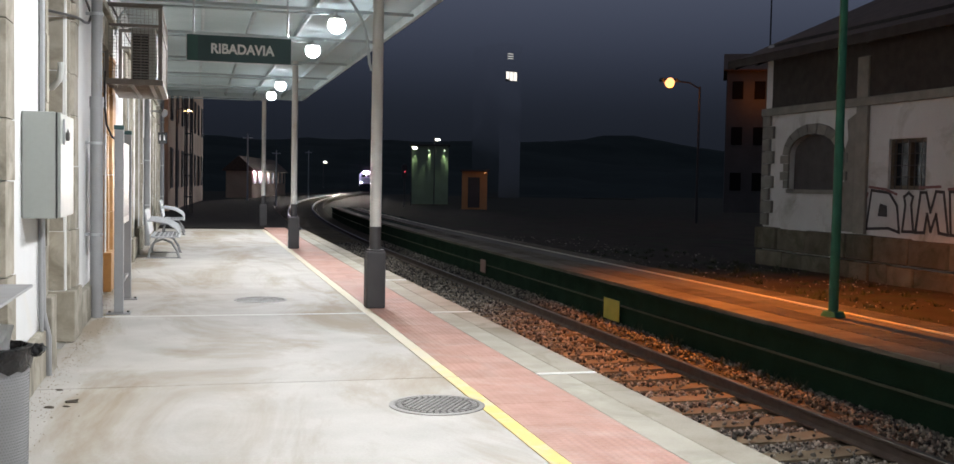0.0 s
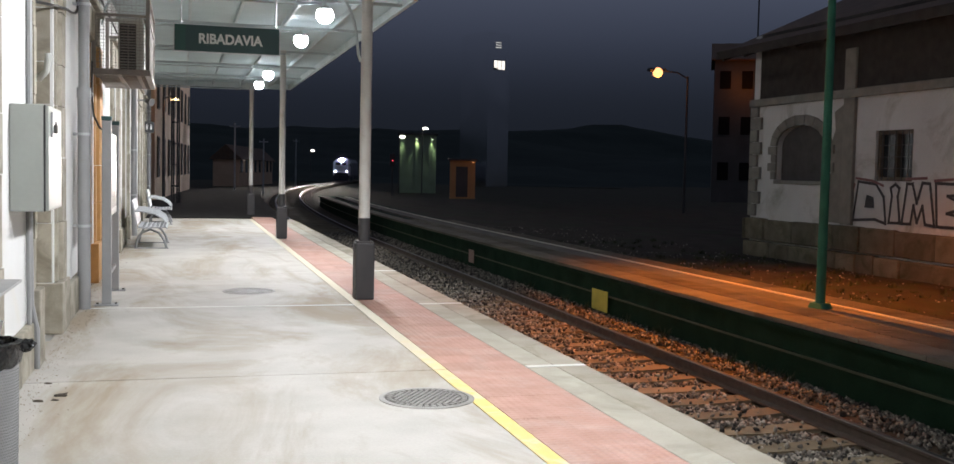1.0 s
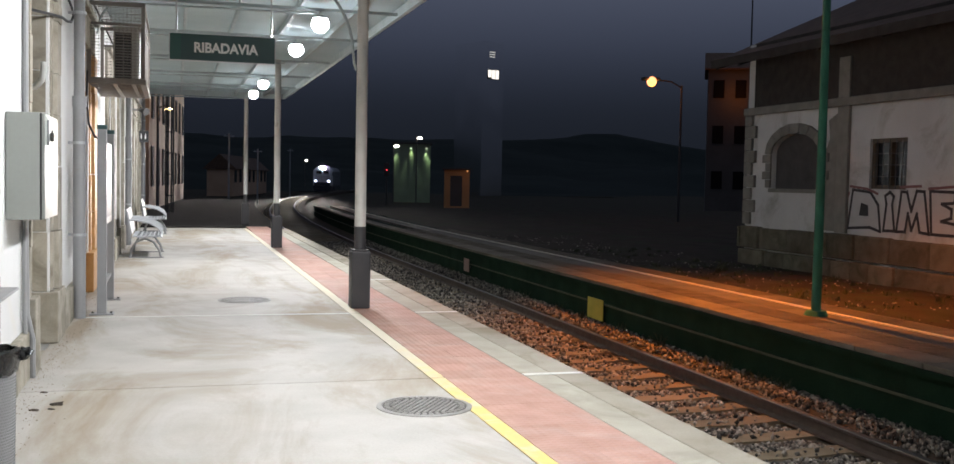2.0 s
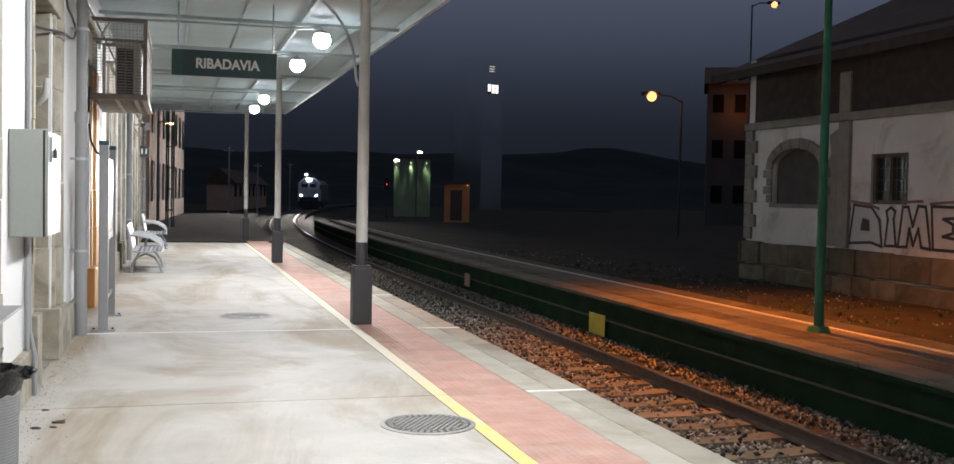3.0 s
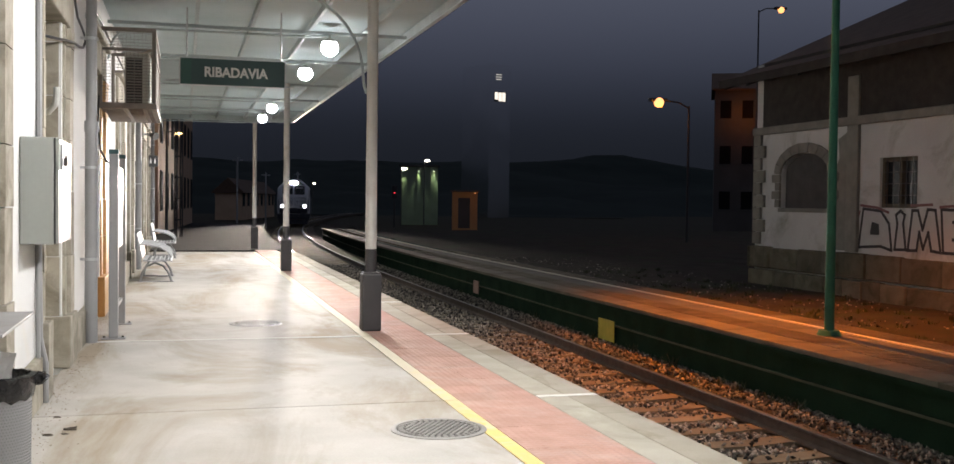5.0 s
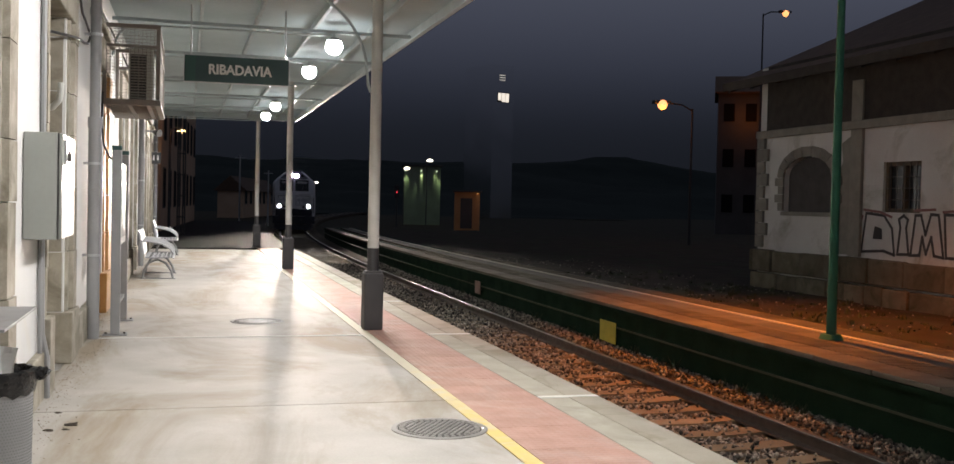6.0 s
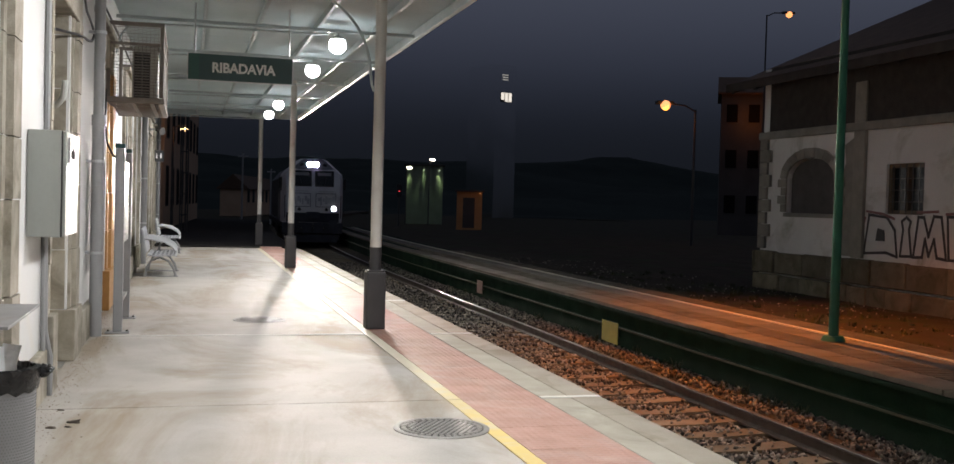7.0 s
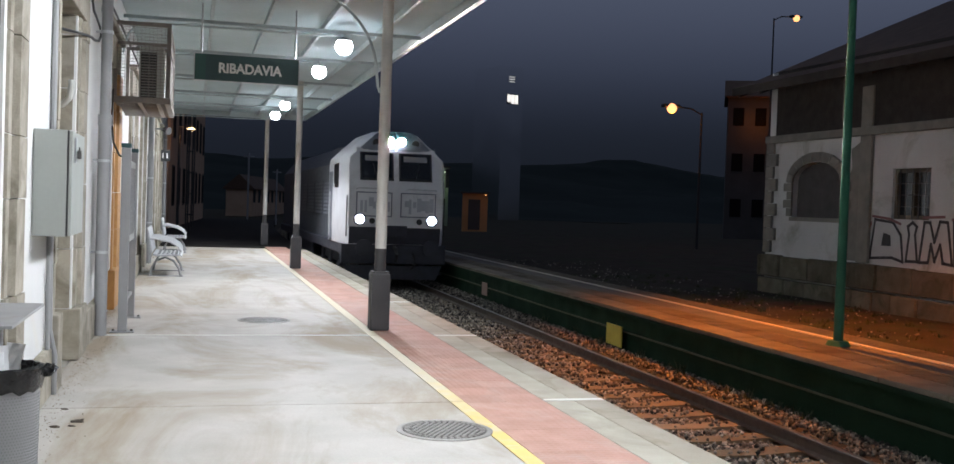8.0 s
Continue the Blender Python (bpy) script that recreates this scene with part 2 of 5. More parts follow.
LAMPGLOW = glow("canopy_lamp_glow", COOL, 48.0)
SODIUMGLOW = glow("sodium_glow", (1.0, 0.36, 0.12), 2.6)
DIMGLOW = glow("dim_sodium_glow", (1.0, 0.45, 0.12), 2.0)
WARMGLOW = glow("warm_white_glow", (1.0, 0.93, 0.78), 12.0)
HEADGLOW = glow("headlight_glow", (1.0, 0.90, 0.80), 260000.0)
DITCHGLOW = glow("lower_headlight_glow", (0.85, 0.92, 1.0), 60.0)
REDGLOW = glow("signal_red_glow", (1.0, 0.03, 0.05), 2.5)

# old stone, earth and moss have next to no gloss
for dull in (P2FACE, P2TOP, DIRT, HILL, ASPHALT, BLACKPIT, BALLASTBED, DARKSTONE, DARKWOOD):
    dull.node_tree.nodes["Principled BSDF"].inputs["Specular IOR Level"].default_value = 0.1


def dimples(m, pitch):
    """Rows of small raised dots on a tile, as relief over its own bump."""
    nt = m.node_tree
    bs = nt.nodes["Principled BSDF"]
    old = bs.inputs["Normal"].links[0].from_socket
    geo = nt.nodes.new("ShaderNodeNewGeometry")
    sep = nt.nodes.new("ShaderNodeSeparateXYZ")
    nt.links.new(geo.outputs["Position"], sep.inputs[0])
    waves = []
    for axis in (0, 1):
        mul, sn = nt.nodes.new("ShaderNodeMath"), nt.nodes.new("ShaderNodeMath")
        mul.operation, sn.operation = "MULTIPLY", "SINE"
        mul.inputs[1].default_value = math.tau / pitch
        nt.links.new(sep.outputs[axis], mul.inputs[0])
        nt.links.new(mul.outputs[0], sn.inputs[0])
        half = nt.nodes.new("ShaderNodeMath")
        half.operation = "MULTIPLY_ADD"
        half.inputs[1].default_value = half.inputs[2].default_value = 0.5
        nt.links.new(sn.outputs[0], half.inputs[0])
        waves.append(half)
    top = nt.nodes.new("ShaderNodeMath")
    top.operation = "MULTIPLY"
    nt.links.new(waves[0].outputs[0], top.inputs[0])
    nt.links.new(waves[1].outputs[0], top.inputs[1])
    bp = nt.nodes.new("ShaderNodeBump")
    bp.inputs["Strength"].default_value, bp.inputs["Distance"].default_value = 0.9, 0.006
    nt.links.new(top.outputs[0], bp.inputs["Height"])
    nt.links.new(old, bp.inputs["Normal"])
    nt.links.new(bp.outputs[0], bs.inputs["Normal"])


dimples(REDTILE, 0.055)


def worn_along(m, worn, y0, y1):
    """Paint that is scuffed to a paler colour, patch by patch, farther along the platform."""
    nt = m.node_tree
    bs = nt.nodes["Principled BSDF"]
    src = bs.inputs["Base Color"].links[0].from_socket
    geo, sep = nt.nodes.new("ShaderNodeNewGeometry"), nt.nodes.new("ShaderNodeSeparateXYZ")
    nz, add, mr, mix = (nt.nodes.new(k) for k in ("ShaderNodeTexNoise", "ShaderNodeMath", "ShaderNodeMapRange", "ShaderNodeMix"))
    nz.inputs["Scale"].default_value, nz.inputs["Detail"].default_value = 5.0, 6
    add.operation = "MULTIPLY_ADD"
    add.inputs[1].default_value = 4.0
    mr.inputs[1].default_value, mr.inputs[2].default_value = y0 + 2, y1 + 2
    mix.data_type = "RGBA"
    mix.inputs[7].default_value = (*worn, 1)
    nt.links.new(geo.outputs["Position"], sep.inputs[0])
    nt.links.new(geo.outputs["Position"], nz.inputs["Vector"])
    nt.links.new(nz.outputs[0], add.inputs[0])
    nt.links.new(sep.outputs["Y"], add.inputs[2])
    nt.links.new(add.outputs[0], mr.inputs[0])
    nt.links.new(mr.outputs[0], mix.inputs[0])
    nt.links.new(src, mix.inputs[6])
    nt.links.new(mix.outputs[2], bs.inputs["Base Color"])


worn_along(YELLOW, (0.58, 0.52, 0.39), 6.8, 9.4)

# ---- mesh helpers ----


def box(bm, x0, x1, y0, y1, z0, z1, bevel=0.0):
    m = Matrix.Translation(((x0 + x1) / 2, (y0 + y1) / 2, (z0 + z1) / 2)) @ Matrix.Diagonal((x1 - x0, y1 - y0, z1 - z0, 1))
    vs = bmesh.ops.create_cube(bm, size=1, matrix=m)["verts"]
    if bevel:
        es = list({e for v in vs for e in v.link_edges})
        bmesh.ops.bevel(bm, geom=es, offset=bevel, segments=2, affect="EDGES", profile=0.6)
    return bm


def cyl(bm, a, b, r, r2=None, seg=16, caps=True):
    a, b = Vector(a), Vector(b)
    d = b - a
    m = Matrix.Translation((a + b) / 2) @ d.to_track_quat("Z", "Y").to_matrix().to_4x4()
    bmesh.ops.create_cone(bm, cap_ends=caps, segments=seg, radius1=r, radius2=r if r2 is None else r2, depth=d.length, matrix=m)
    return bm


def tube(bm, pts, r, seg=8):
    """A round bar along a smooth line of points."""
    pts = [Vector(p) for p in pts]
    rings = []
    up = Vector((0.123, 0.321, 0.94)).normalized()
    for i, p in enumerate(pts):
        d = (pts[min(i + 1, len(pts) - 1)] - pts[max(i - 1, 0)]).normalized()
        s = d.cross(up).normalized()
        q = s.cross(d)
        rings.append([bm.verts.new(p + r * (math.cos(k * math.tau / seg) * s + math.sin(k * math.tau / seg) * q)) for k in range(seg)])
    for u, v in zip(rings, rings[1:]):
        for k in range(seg):
            bm.faces.new((u[k], u[(k + 1) % seg], v[(k + 1) % seg], v[k]))
    bm.faces.new(rings[0][::-1])
    bm.faces.new(rings[-1])
    return bm


def arc(c, r, a0, a1, n, ax=(1, 0, 0), ay=(0, 0, 1)):
    c, ax, ay = Vector(c), Vector(ax), Vector(ay)
    return [c + r * (math.cos(radians(a0 + (a1 - a0) * i / n)) * ax + math.sin(radians(a0 + (a1 - a0) * i / n)) * ay) for i in range(n + 1)]


def prism(bm, outline, axis, lo, hi):
    """A flat outline pushed along an axis: outline of (u, v), axis 'x' (u=y, v=z), 'y' (u=x, v=z) or 'z' (u=x, v=y)."""
    def at(u, v, w):
        return {"x": (w, u, v), "y": (u, w, v), "z": (u, v, w)}[axis]
    lo_v = [bm.verts.new(at(u, v, lo)) for u, v in outline]
    hi_v = [bm.verts.new(at(u, v, hi)) for u, v in outline]
    n = len(outline)
    bm.faces.new(lo_v[::-1])
    bm.faces.new(hi_v)
    for i in range(n):
        bm.faces.new((lo_v[i], lo_v[(i + 1) % n], hi_v[(i + 1) % n], hi_v[i]))
    bmesh.ops.recalc_face_normals(bm, faces=bm.faces[:])
    return bm


def mesh_of(name, bm, material, smooth=False):
    me = bpy.data.meshes.new(name)
    bm.to_mesh(me)
    bm.free()
    me.materials.append(material)
    if smooth:
        me.shade_smooth()
        me.set_sharp_from_angle(angle=radians(35))
    return me


def part(name, bm, material, parent=None, label="", smooth=False):
    ob = new(name, mesh_of(name, bm, material, smooth))
    if parent:
        ob.parent = parent
    if label:
        tagged(ob, label)
    return ob


def piece(name, me, parent, x, y, z, rz=0.0):
    ob = new(name, me)
    ob.parent = parent
    ob.location, ob.rotation_euler = (x, y, z), (0, 0, rz)
    return ob


def thing(name, label, category, x=0, y=0, z=0, rz=0, group=""):
    ob = new(name)
    ob.empty_display_size = 0.1
    ob.matrix_world = pose(x, y, z, 0, 0, rz)
    return tagged(ob, label, category, group)


def structure(name, bm, material, label, category, smooth=False):
    return tagged(part(name, bm, material, smooth=smooth), label, category, kind="structure")


def B():
    return bmesh.new()


def grid_sheet(bm, x0, x1, nx, y0, y1, ny, height):
    vs = [[bm.verts.new((x0 + (x1 - x0) * i / nx, y0 + (y1 - y0) * j / ny, 0)) for j in range(ny + 1)] for i in range(nx + 1)]
    for row in vs:
        for v in row:
            v.co.z = height(v.co.x, v.co.y)
    for i in range(nx):
        for j in range(ny):
            bm.faces.new((vs[i][j], vs[i + 1][j], vs[i + 1][j + 1], vs[i][j + 1]))
    return bm


def bend(y):
    """How far the line swings to the east at this distance along it."""
    d = max(y - 27.0, 0.0)
    return 0.000973 * d * d - 0.00047 * max(d - 100.0, 0.0) ** 2


def ribbon(bm, profile, y0, y1, step):
    """A closed cross-section (x, z) swept along the line and its curve."""
    n = max(int(round((y1 - y0) / step)), 1)
    rings = []
    for i in range(n + 1):
        y = y0 + (y1 - y0) * i / n
        rings.append([bm.verts.new((x + bend(y), y, z)) for x, z in profile])
    k = len(profile)
    for a, b in zip(rings, rings[1:]):
        for j in range(k):
            bm.faces.new((a[j], a[(j + 1) % k], b[(j + 1) % k], b[j]))
    bm.faces.new(rings[0][::-1])
    bm.faces.new(rings[-1])
    bmesh.ops.recalc_face_normals(bm, faces=bm.faces[:])
    return bm

# ---- ground, tracks, platforms ----
GROUND = structure("ground", grid_sheet(B(), -420, 520, 60, -160, 700, 60, lambda x, y: -1.0 if abs(x - 5) < 60 else -1.0 + 0.4 * noise.noise((x * 0.02, y * 0.02, 0))),
                   DIRT, "dark bare earth and scrub beside the railway", "ground")


def hill_height(x, y):
    d = max(y - 190 - 0.25 * x, 0)
    return -1.2 + min(d * 0.11, 26) * (0.75 + 0.4 * noise.noise((x * 0.012, y * 0.012, 2))) + 1.5 * noise.noise((x * 0.06, y * 0.06, 5))


tagged(part("hillside", grid_sheet(B(), -400, 500, 90, 185, 640, 46, hill_height), HILL, smooth=True),
       "dark wooded hillside behind the station at night", "hill", kind="structure")

trackbed = structure("ballast_bed", ribbon(B(), [(3.3, -1.05), (6.75, -1.05), (6.75, -0.67), (6.45, -0.70), (6.05, -0.79), (3.75, -0.79), (3.3, -0.83)], -14, 230, 2.0),
                     BALLASTBED, "brown ballast bed of a single railway track", "track bed")
SLEEPER_MESH = mesh_of("sleeper", prism(B(), [(-1.3, -0.90), (1.3, -0.90), (1.3, -0.755), (0.75, -0.745), (0.35, -0.765), (-0.35, -0.765), (-0.75, -0.745), (-1.3, -0.755)], "y", -0.13, 0.13), SLEEPER)


def rail_profile(cx):
    return [(cx + a, b) for a, b in ((-0.07, -0.755), (0.07, -0.755), (0.07, -0.735), (0.012, -0.715), (0.012, -0.64), (0.034, -0.63),
                                     (0.034, -0.608), (-0.034, -0.608), (-0.034, -0.63), (-0.012, -0.64), (-0.012, -0.715), (-0.07, -0.735))]


TRACK_X = 5.03
for side in (-1, 1):
    rail = tagged(part("rail", ribbon(B(), rail_profile(TRACK_X + side * 0.868), -14, 230, 1.0), RAIL),
                  "rusty steel rail with a polished running head", "rail", "running rails")
    cx = TRACK_X + side * 0.868
    part("running_head", ribbon(B(), [(cx - 0.033, -0.609), (cx + 0.033, -0.609), (cx + 0.026, -0.6), (cx - 0.026, -0.6)], -14, 230, 1.0), RAILTOP, rail,
         "polished running surface")

# the near platform: a body under the slabs, then slabs, tiles and coping as pieces
PLATFORM = structure("platform", ribbon(B(), [(-1.6, -1.0), (3.22, -1.0), (3.22, -0.12), (3.22, -0.06), (-1.6, -0.06)], -14, 34.0, 2.0),
                     COPING, "concrete station platform with a red tactile strip and yellow line", "platform")
structure("platform_end", ribbon(B(), [(-6.0, -1.0), (3.25, -1.0), (3.25, -0.02), (-6.0, -0.02)], 34.0, 74, 2.0), ASPHALT,
          "unlit dark asphalt platform beyond the canopy", "platform")
P2 = structure("far_platform", ribbon(B(), [(6.68, -1.0), (8.56, -1.0), (8.56, -0.06), (6.60, -0.06), (6.60, -0.11), (6.68, -0.12), (6.68, -0.345), (6.655, -0.355), (6.655, -0.375), (6.68, -0.385)], -14, 62, 2.0),
               P2FACE, "low far platform with a mossy dark green retaining wall", "platform")
# the strip's pale colour carries the light that catches the ledge
structure("far_platform_ledge", ribbon(B(), [(6.638, -0.378), (6.653, -0.378), (6.653, -0.352), (6.638, -0.352)], -14, 62, 2.0),
          mat("lit_mossy_ledge", (0.13, 0.125, 0.08), (0.08, 0.08, 0.05), 0.9, scale=6), "thin mossy ledge along the far platform wall, painted pale as if lit", "ledge")


def yard_height(x, y):
    drop = min(max((y - 60.0) / 9.0, 0.0), 1.0)
    return -0.05 - 0.90 * drop * drop * (3 - 2 * drop) + 0.05 * noise.noise((x * 0.7, y * 0.7, 3))


yard = grid_sheet(B(), 8.56, 60, 44, -14, 110, 62, yard_height)
for v in yard.verts:
    v.co.x += bend(v.co.y) * (60 - v.co.x) / 51.44
structure("yard_ground", yard, DIRT, "rough dirt yard with weeds behind the far platform", "ground")

# ---- the station building ----
WX, WT = -1.10, 0.5
DOORS = [(5.05, 6.6), (8.95, 10.35), (13.35, 14.75), (18.4, 19.7), (22.0, 23.3), (25.7, 27.0), (29.4, 30.7), (33.1, 34.4)]
DOOR_TOP = 3.2


def wall_blocks():
    bm = B()
    y = -14.0
    for a, b in DOORS:
        box(bm, WX - WT, WX, y, a, -0.3, 7.0)
        box(bm, WX - WT, WX, a, b, DOOR_TOP, 7.0)
        y = b
    box(bm, WX - WT, WX, y, 38.0, -0.3, 7.0)
    box(bm, -9.0, WX - WT, 37.5, 38.0, -0.3, 7.0)
    return bm


WALL = structure("wall_west", wall_blocks(), PLASTER, "white plastered station wall with granite door surrounds", "wall")
structure("wall_south", box(B(), -9.0, 3.0, -14.5, -14.0, -1.0, 7.0), PLASTER, "white plastered end wall behind the platform", "wall")


def stone_surround(n, a, b, leaf_material, leaf_label):
    d = new(f"door_{n}")
    tagged(d, "tall recessed station door framed with worn granite blocks", "door", kind="structure")
    rnd = random.Random(n)
    for lo, hi in ((a - 0.26, a), (b, b + 0.62 if n != 3 else b + 1.1)):
        z = 0.0
        k = 0
        while z < DOOR_TOP - 0.05:
            h = min(rnd.uniform(0.38, 0.62), DOOR_TOP - 0.008 - z)
            out = (0.085 if k == 0 else 0.05) + rnd.uniform(-0.006, 0.006)
            e = 0.02 if k == 0 else 0.0
            if k == 0:
                blk = box(B(), WX - 0.32, WX + out, lo + (0.002 if lo < a else -0.006) - (e if lo > a else 0), hi - (0.002 if lo > a else -0.006) + e, z + 0.004, z + h - 0.004, 0.012)
            else:
                steps = [(0, -0.02), (0.13, -0.02), (0.16, 0.02), (0.34, 0.02), (0.38, 0.0), (0.46, 0.0), (0.50, 0.05), (1.0, 0.05)]
                if lo < a:
                    steps = [(1 - u, v) for u, v in reversed(steps)]
                g0, g1 = (lo + 0.002, hi + 0.006) if lo < a else (lo - 0.006, hi - 0.002)
                ring = [(WX - 0.32, g0)] + [(WX + v + out - 0.05, g0 + u * (g1 - g0)) for u, v in steps] + [(WX - 0.32, g1)]
                blk = prism(B(), ring, "z", z + 0.004, z + h - 0.004)
            part("stone_block" if n != 3 else "timber_casing", blk, STONE if n != 3 else BROWNWOOD, d)
            z += h
            k += 1
    part("lintel", box(B(), WX - 0.30, WX + 0.05, a - 0.26, b + 0.62, DOOR_TOP - 0.006, DOOR_TOP + 0.38, 0.015), STONE, d, "granite lintel")
    part("lintel_moulding", box(B(), WX - 0.05, WX + 0.11, a - 0.32, b + 0.68, DOOR_TOP + 0.385, DOOR_TOP + 0.47, 0.02), STONE, d)
    frame_bm = B()
    for y0, y1, z0, z1 in ((a, a + 0.09, 0, DOOR_TOP), (b - 0.09, b, 0, DOOR_TOP), (a + 0.09, b - 0.09, DOOR_TOP - 0.09, DOOR_TOP), (a + 0.09, b - 0.09, 2.25, 2.34)):
        box(frame_bm, WX - 0.42, WX - 0.325, y0 + 0.002, y1 - 0.002, z0 + 0.01, z1 - 0.002, 0.006)
    part("door_frame", frame_bm, leaf_material, d)
    mid = (a + b) / 2
    for y0, y1 in ((a + 0.09, mid), (mid, b - 0.09)):
        leaf = box(B(), WX - 0.40, WX - 0.36, y0 + 0.003, y1 - 0.003, 0.01, 2.245)
        for z0, z1 in ((0.15, 0.75), (0.9, 1.45), (1.6, 2.15)):
            box(leaf, WX - 0.37, WX - 0.345, y0 + 0.1, y1 - 0.1, z0, z1, 0.012)
        part("door_leaf", leaf, leaf_material, d, leaf_label)
        part("transom_pane", box(B(), WX - 0.40, WX - 0.38, y0 + 0.003, y1 - 0.003, 2.345, DOOR_TOP - 0.095), WINDOWGLASS, d)
    handle = B()
    cyl(handle, (WX - 0.345, mid + 0.06, 1.05), (WX - 0.29, mid + 0.06, 1.05), 0.012, seg=8)
    cyl(handle, (WX - 0.29, mid + 0.06, 1.05), (WX - 0.29, mid + 0.17, 1.05), 0.011, seg=8)
    part("door_handle", handle, GALV, d)
    return d


for n, (a, b) in enumerate(DOORS, 1):
    wood = BROWNWOOD if n in (3,) else OCHRE if n < 3 else LIGHTPAINT
    stone_surround(n, a, b, wood, "varnished brown wooden leaf" if n == 3 else "pale painted leaf")

# granite plinth between the doors
spans = [(-14.0, DOORS[0][0] - 0.26)] + [(p[1] + (1.14 if p[0] == 13.35 else 0.64), q[0] - 0.26) for p, q in zip(DOORS, DOORS[1:])] + [(DOORS[-1][1] + 0.64, 38.0)]
plinth = new("plinth")
tagged(plinth, "rough granite plinth blocks along the foot of the wall", "plinth", kind="structure")
for s0, s1 in spans:
    n = max(1, round((s1 - s0) / 0.7))
    for i in range(n):
        y0, y1 = s0 + (s1 - s0) * i / n, s0 + (s1 - s0) * (i + 1) / n
        part("stone_block", box(B(), WX - 0.02, WX + 0.06 + random.uniform(-0.008, 0.008), y0 + 0.004, y1 - 0.004, -0.055, 0.36 + random.uniform(-0.01, 0.01), 0.015), STONE, plinth)

# ---- canopy ----
CANOPY_Y0, CANOPY_Y1, ROOF_Z = -13.0, 34.8, 4.30
canopy = thing("platform_canopy", "pale metal platform canopy with arched steel rafters", "canopy")


def roof_sheet():
    bm = B()
    n = int((CANOPY_Y1 - CANOPY_Y0) / 0.1)
    cols = [-1.1, -0.4, 1.1, 2.6, 3.42]
    zs = [ROOF_Z, ROOF_Z, ROOF_Z, ROOF_Z, ROOF_Z - 0.02]
    for lift in (0.0, 0.05):
        rows = []
        for i in range(n + 1):
            y = CANOPY_Y0 + (CANOPY_Y1 - CANOPY_Y0) * i / n
            w = 0.03 if i % 2 else 0.0
            rows.append([bm.verts.new((x, y, z + w + lift)) for x, z in zip(cols, zs)])
        for p, q in zip(rows, rows[1:]):
            for k in range(len(cols) - 1):
                f = (p[k], p[k + 1], q[k + 1], q[k])
                bm.faces.new(f if lift else f[::-1])
    return bm


part("roof_sheet", roof_sheet(), ROOFSHEET, canopy, "ribbed pale roof sheet")
for px in (0.16, 0.97, 1.85, 2.75):
    part("purlin", box(B(), px - 0.025, px + 0.025, CANOPY_Y0, CANOPY_Y1, ROOF_Z - 0.1, ROOF_Z - 0.004, 0.006), ROOFSTEEL, canopy)
part("edge_beam", box(B(), 3.36, 3.44, CANOPY_Y0, CANOPY_Y1, ROOF_Z - 0.17, ROOF_Z - 0.03, 0.01), ROOFSTEEL, canopy, "pale edge beam")
part("edge_flashing", box(B(), 3.442, 3.455, CANOPY_Y0, CANOPY_Y1, ROOF_Z - 0.10, ROOF_Z + 0.09, 0.004), ROOFSTEEL, canopy)
part("end_fascia", box(B(), -1.1, 3.44, CANOPY_Y1 + 0.003, CANOPY_Y1 + 0.03, ROOF_Z - 0.17, ROOF_Z + 0.1), ROOFSTEEL, canopy)


def rafter(y, braced):
    pts = [(-1.1, y, 3.62), (-1.06, y, 3.75)] + arc((-0.72, y, 3.75), 0.34, 180, 90, 8)[1:]
    if braced:
        pts += [(0.4, y, 4.10)] + arc((1.08, y, 3.10), 1.0, 90, 4, 14) + [(2.10, y, 2.98), (2.13, y, 2.90)]
    else:
        pts += [(0.4, y, 4.10), (1.2, y, 4.10), (1.7, y, 4.10), (2.1, y, 4.12)]
    bm = tube(B(), pts, 0.018, 8)
    box(bm, -1.1, 3.36, y - 0.02, y + 0.02, 4.145, 4.197, 0.006)
    return bm


for y in sorted(PILLAR_Y[1:] + LAMP_Y):
    if y > -10:
        part("rafter", rafter(y, y in PILLAR_Y[:3]), ROOFSTEEL, canopy, smooth=True)


def canopy_pillar(y, x=2.2):
    p = thing("canopy_pillar", "off-white steel pillar with a black-painted foot on the platform", "pillar", x, y, 0, group="canopy pillars")
    sh = cyl(B(), (0, 0, 0.9), (0, 0, 4.2), 0.07, 0.066, 24)
    part("shaft", sh, PILLARPAINT, p, smooth=True)
    part("black_band", cyl(B(), (0, 0, 0.7), (0, 0, 1.0), 0.0715, 0.0715, 24), BLACKPAINT, p, smooth=True)
    foot = box(B(), -0.118, 0.118, -0.118, 0.118, 0.0, 0.7, 0.022)
    part("foot", foot, BLACKPAINT, p, "black-painted square steel foot")
    part("foot_cap", box(B(), -0.105, 0.105, -0.105, 0.105, 0.70, 0.722, 0.006), BLACKPAINT, p)
    part("head_plate", box(B(), -0.14, 0.14, -0.1, 0.1, 4.10, 4.125, 0.004), ROOFSTEEL, p)
    return p


first = canopy_pillar(PILLAR_Y[1])
for y in PILLAR_Y[2:]:
    copy_thing(first, pose(2.2, y, 0))


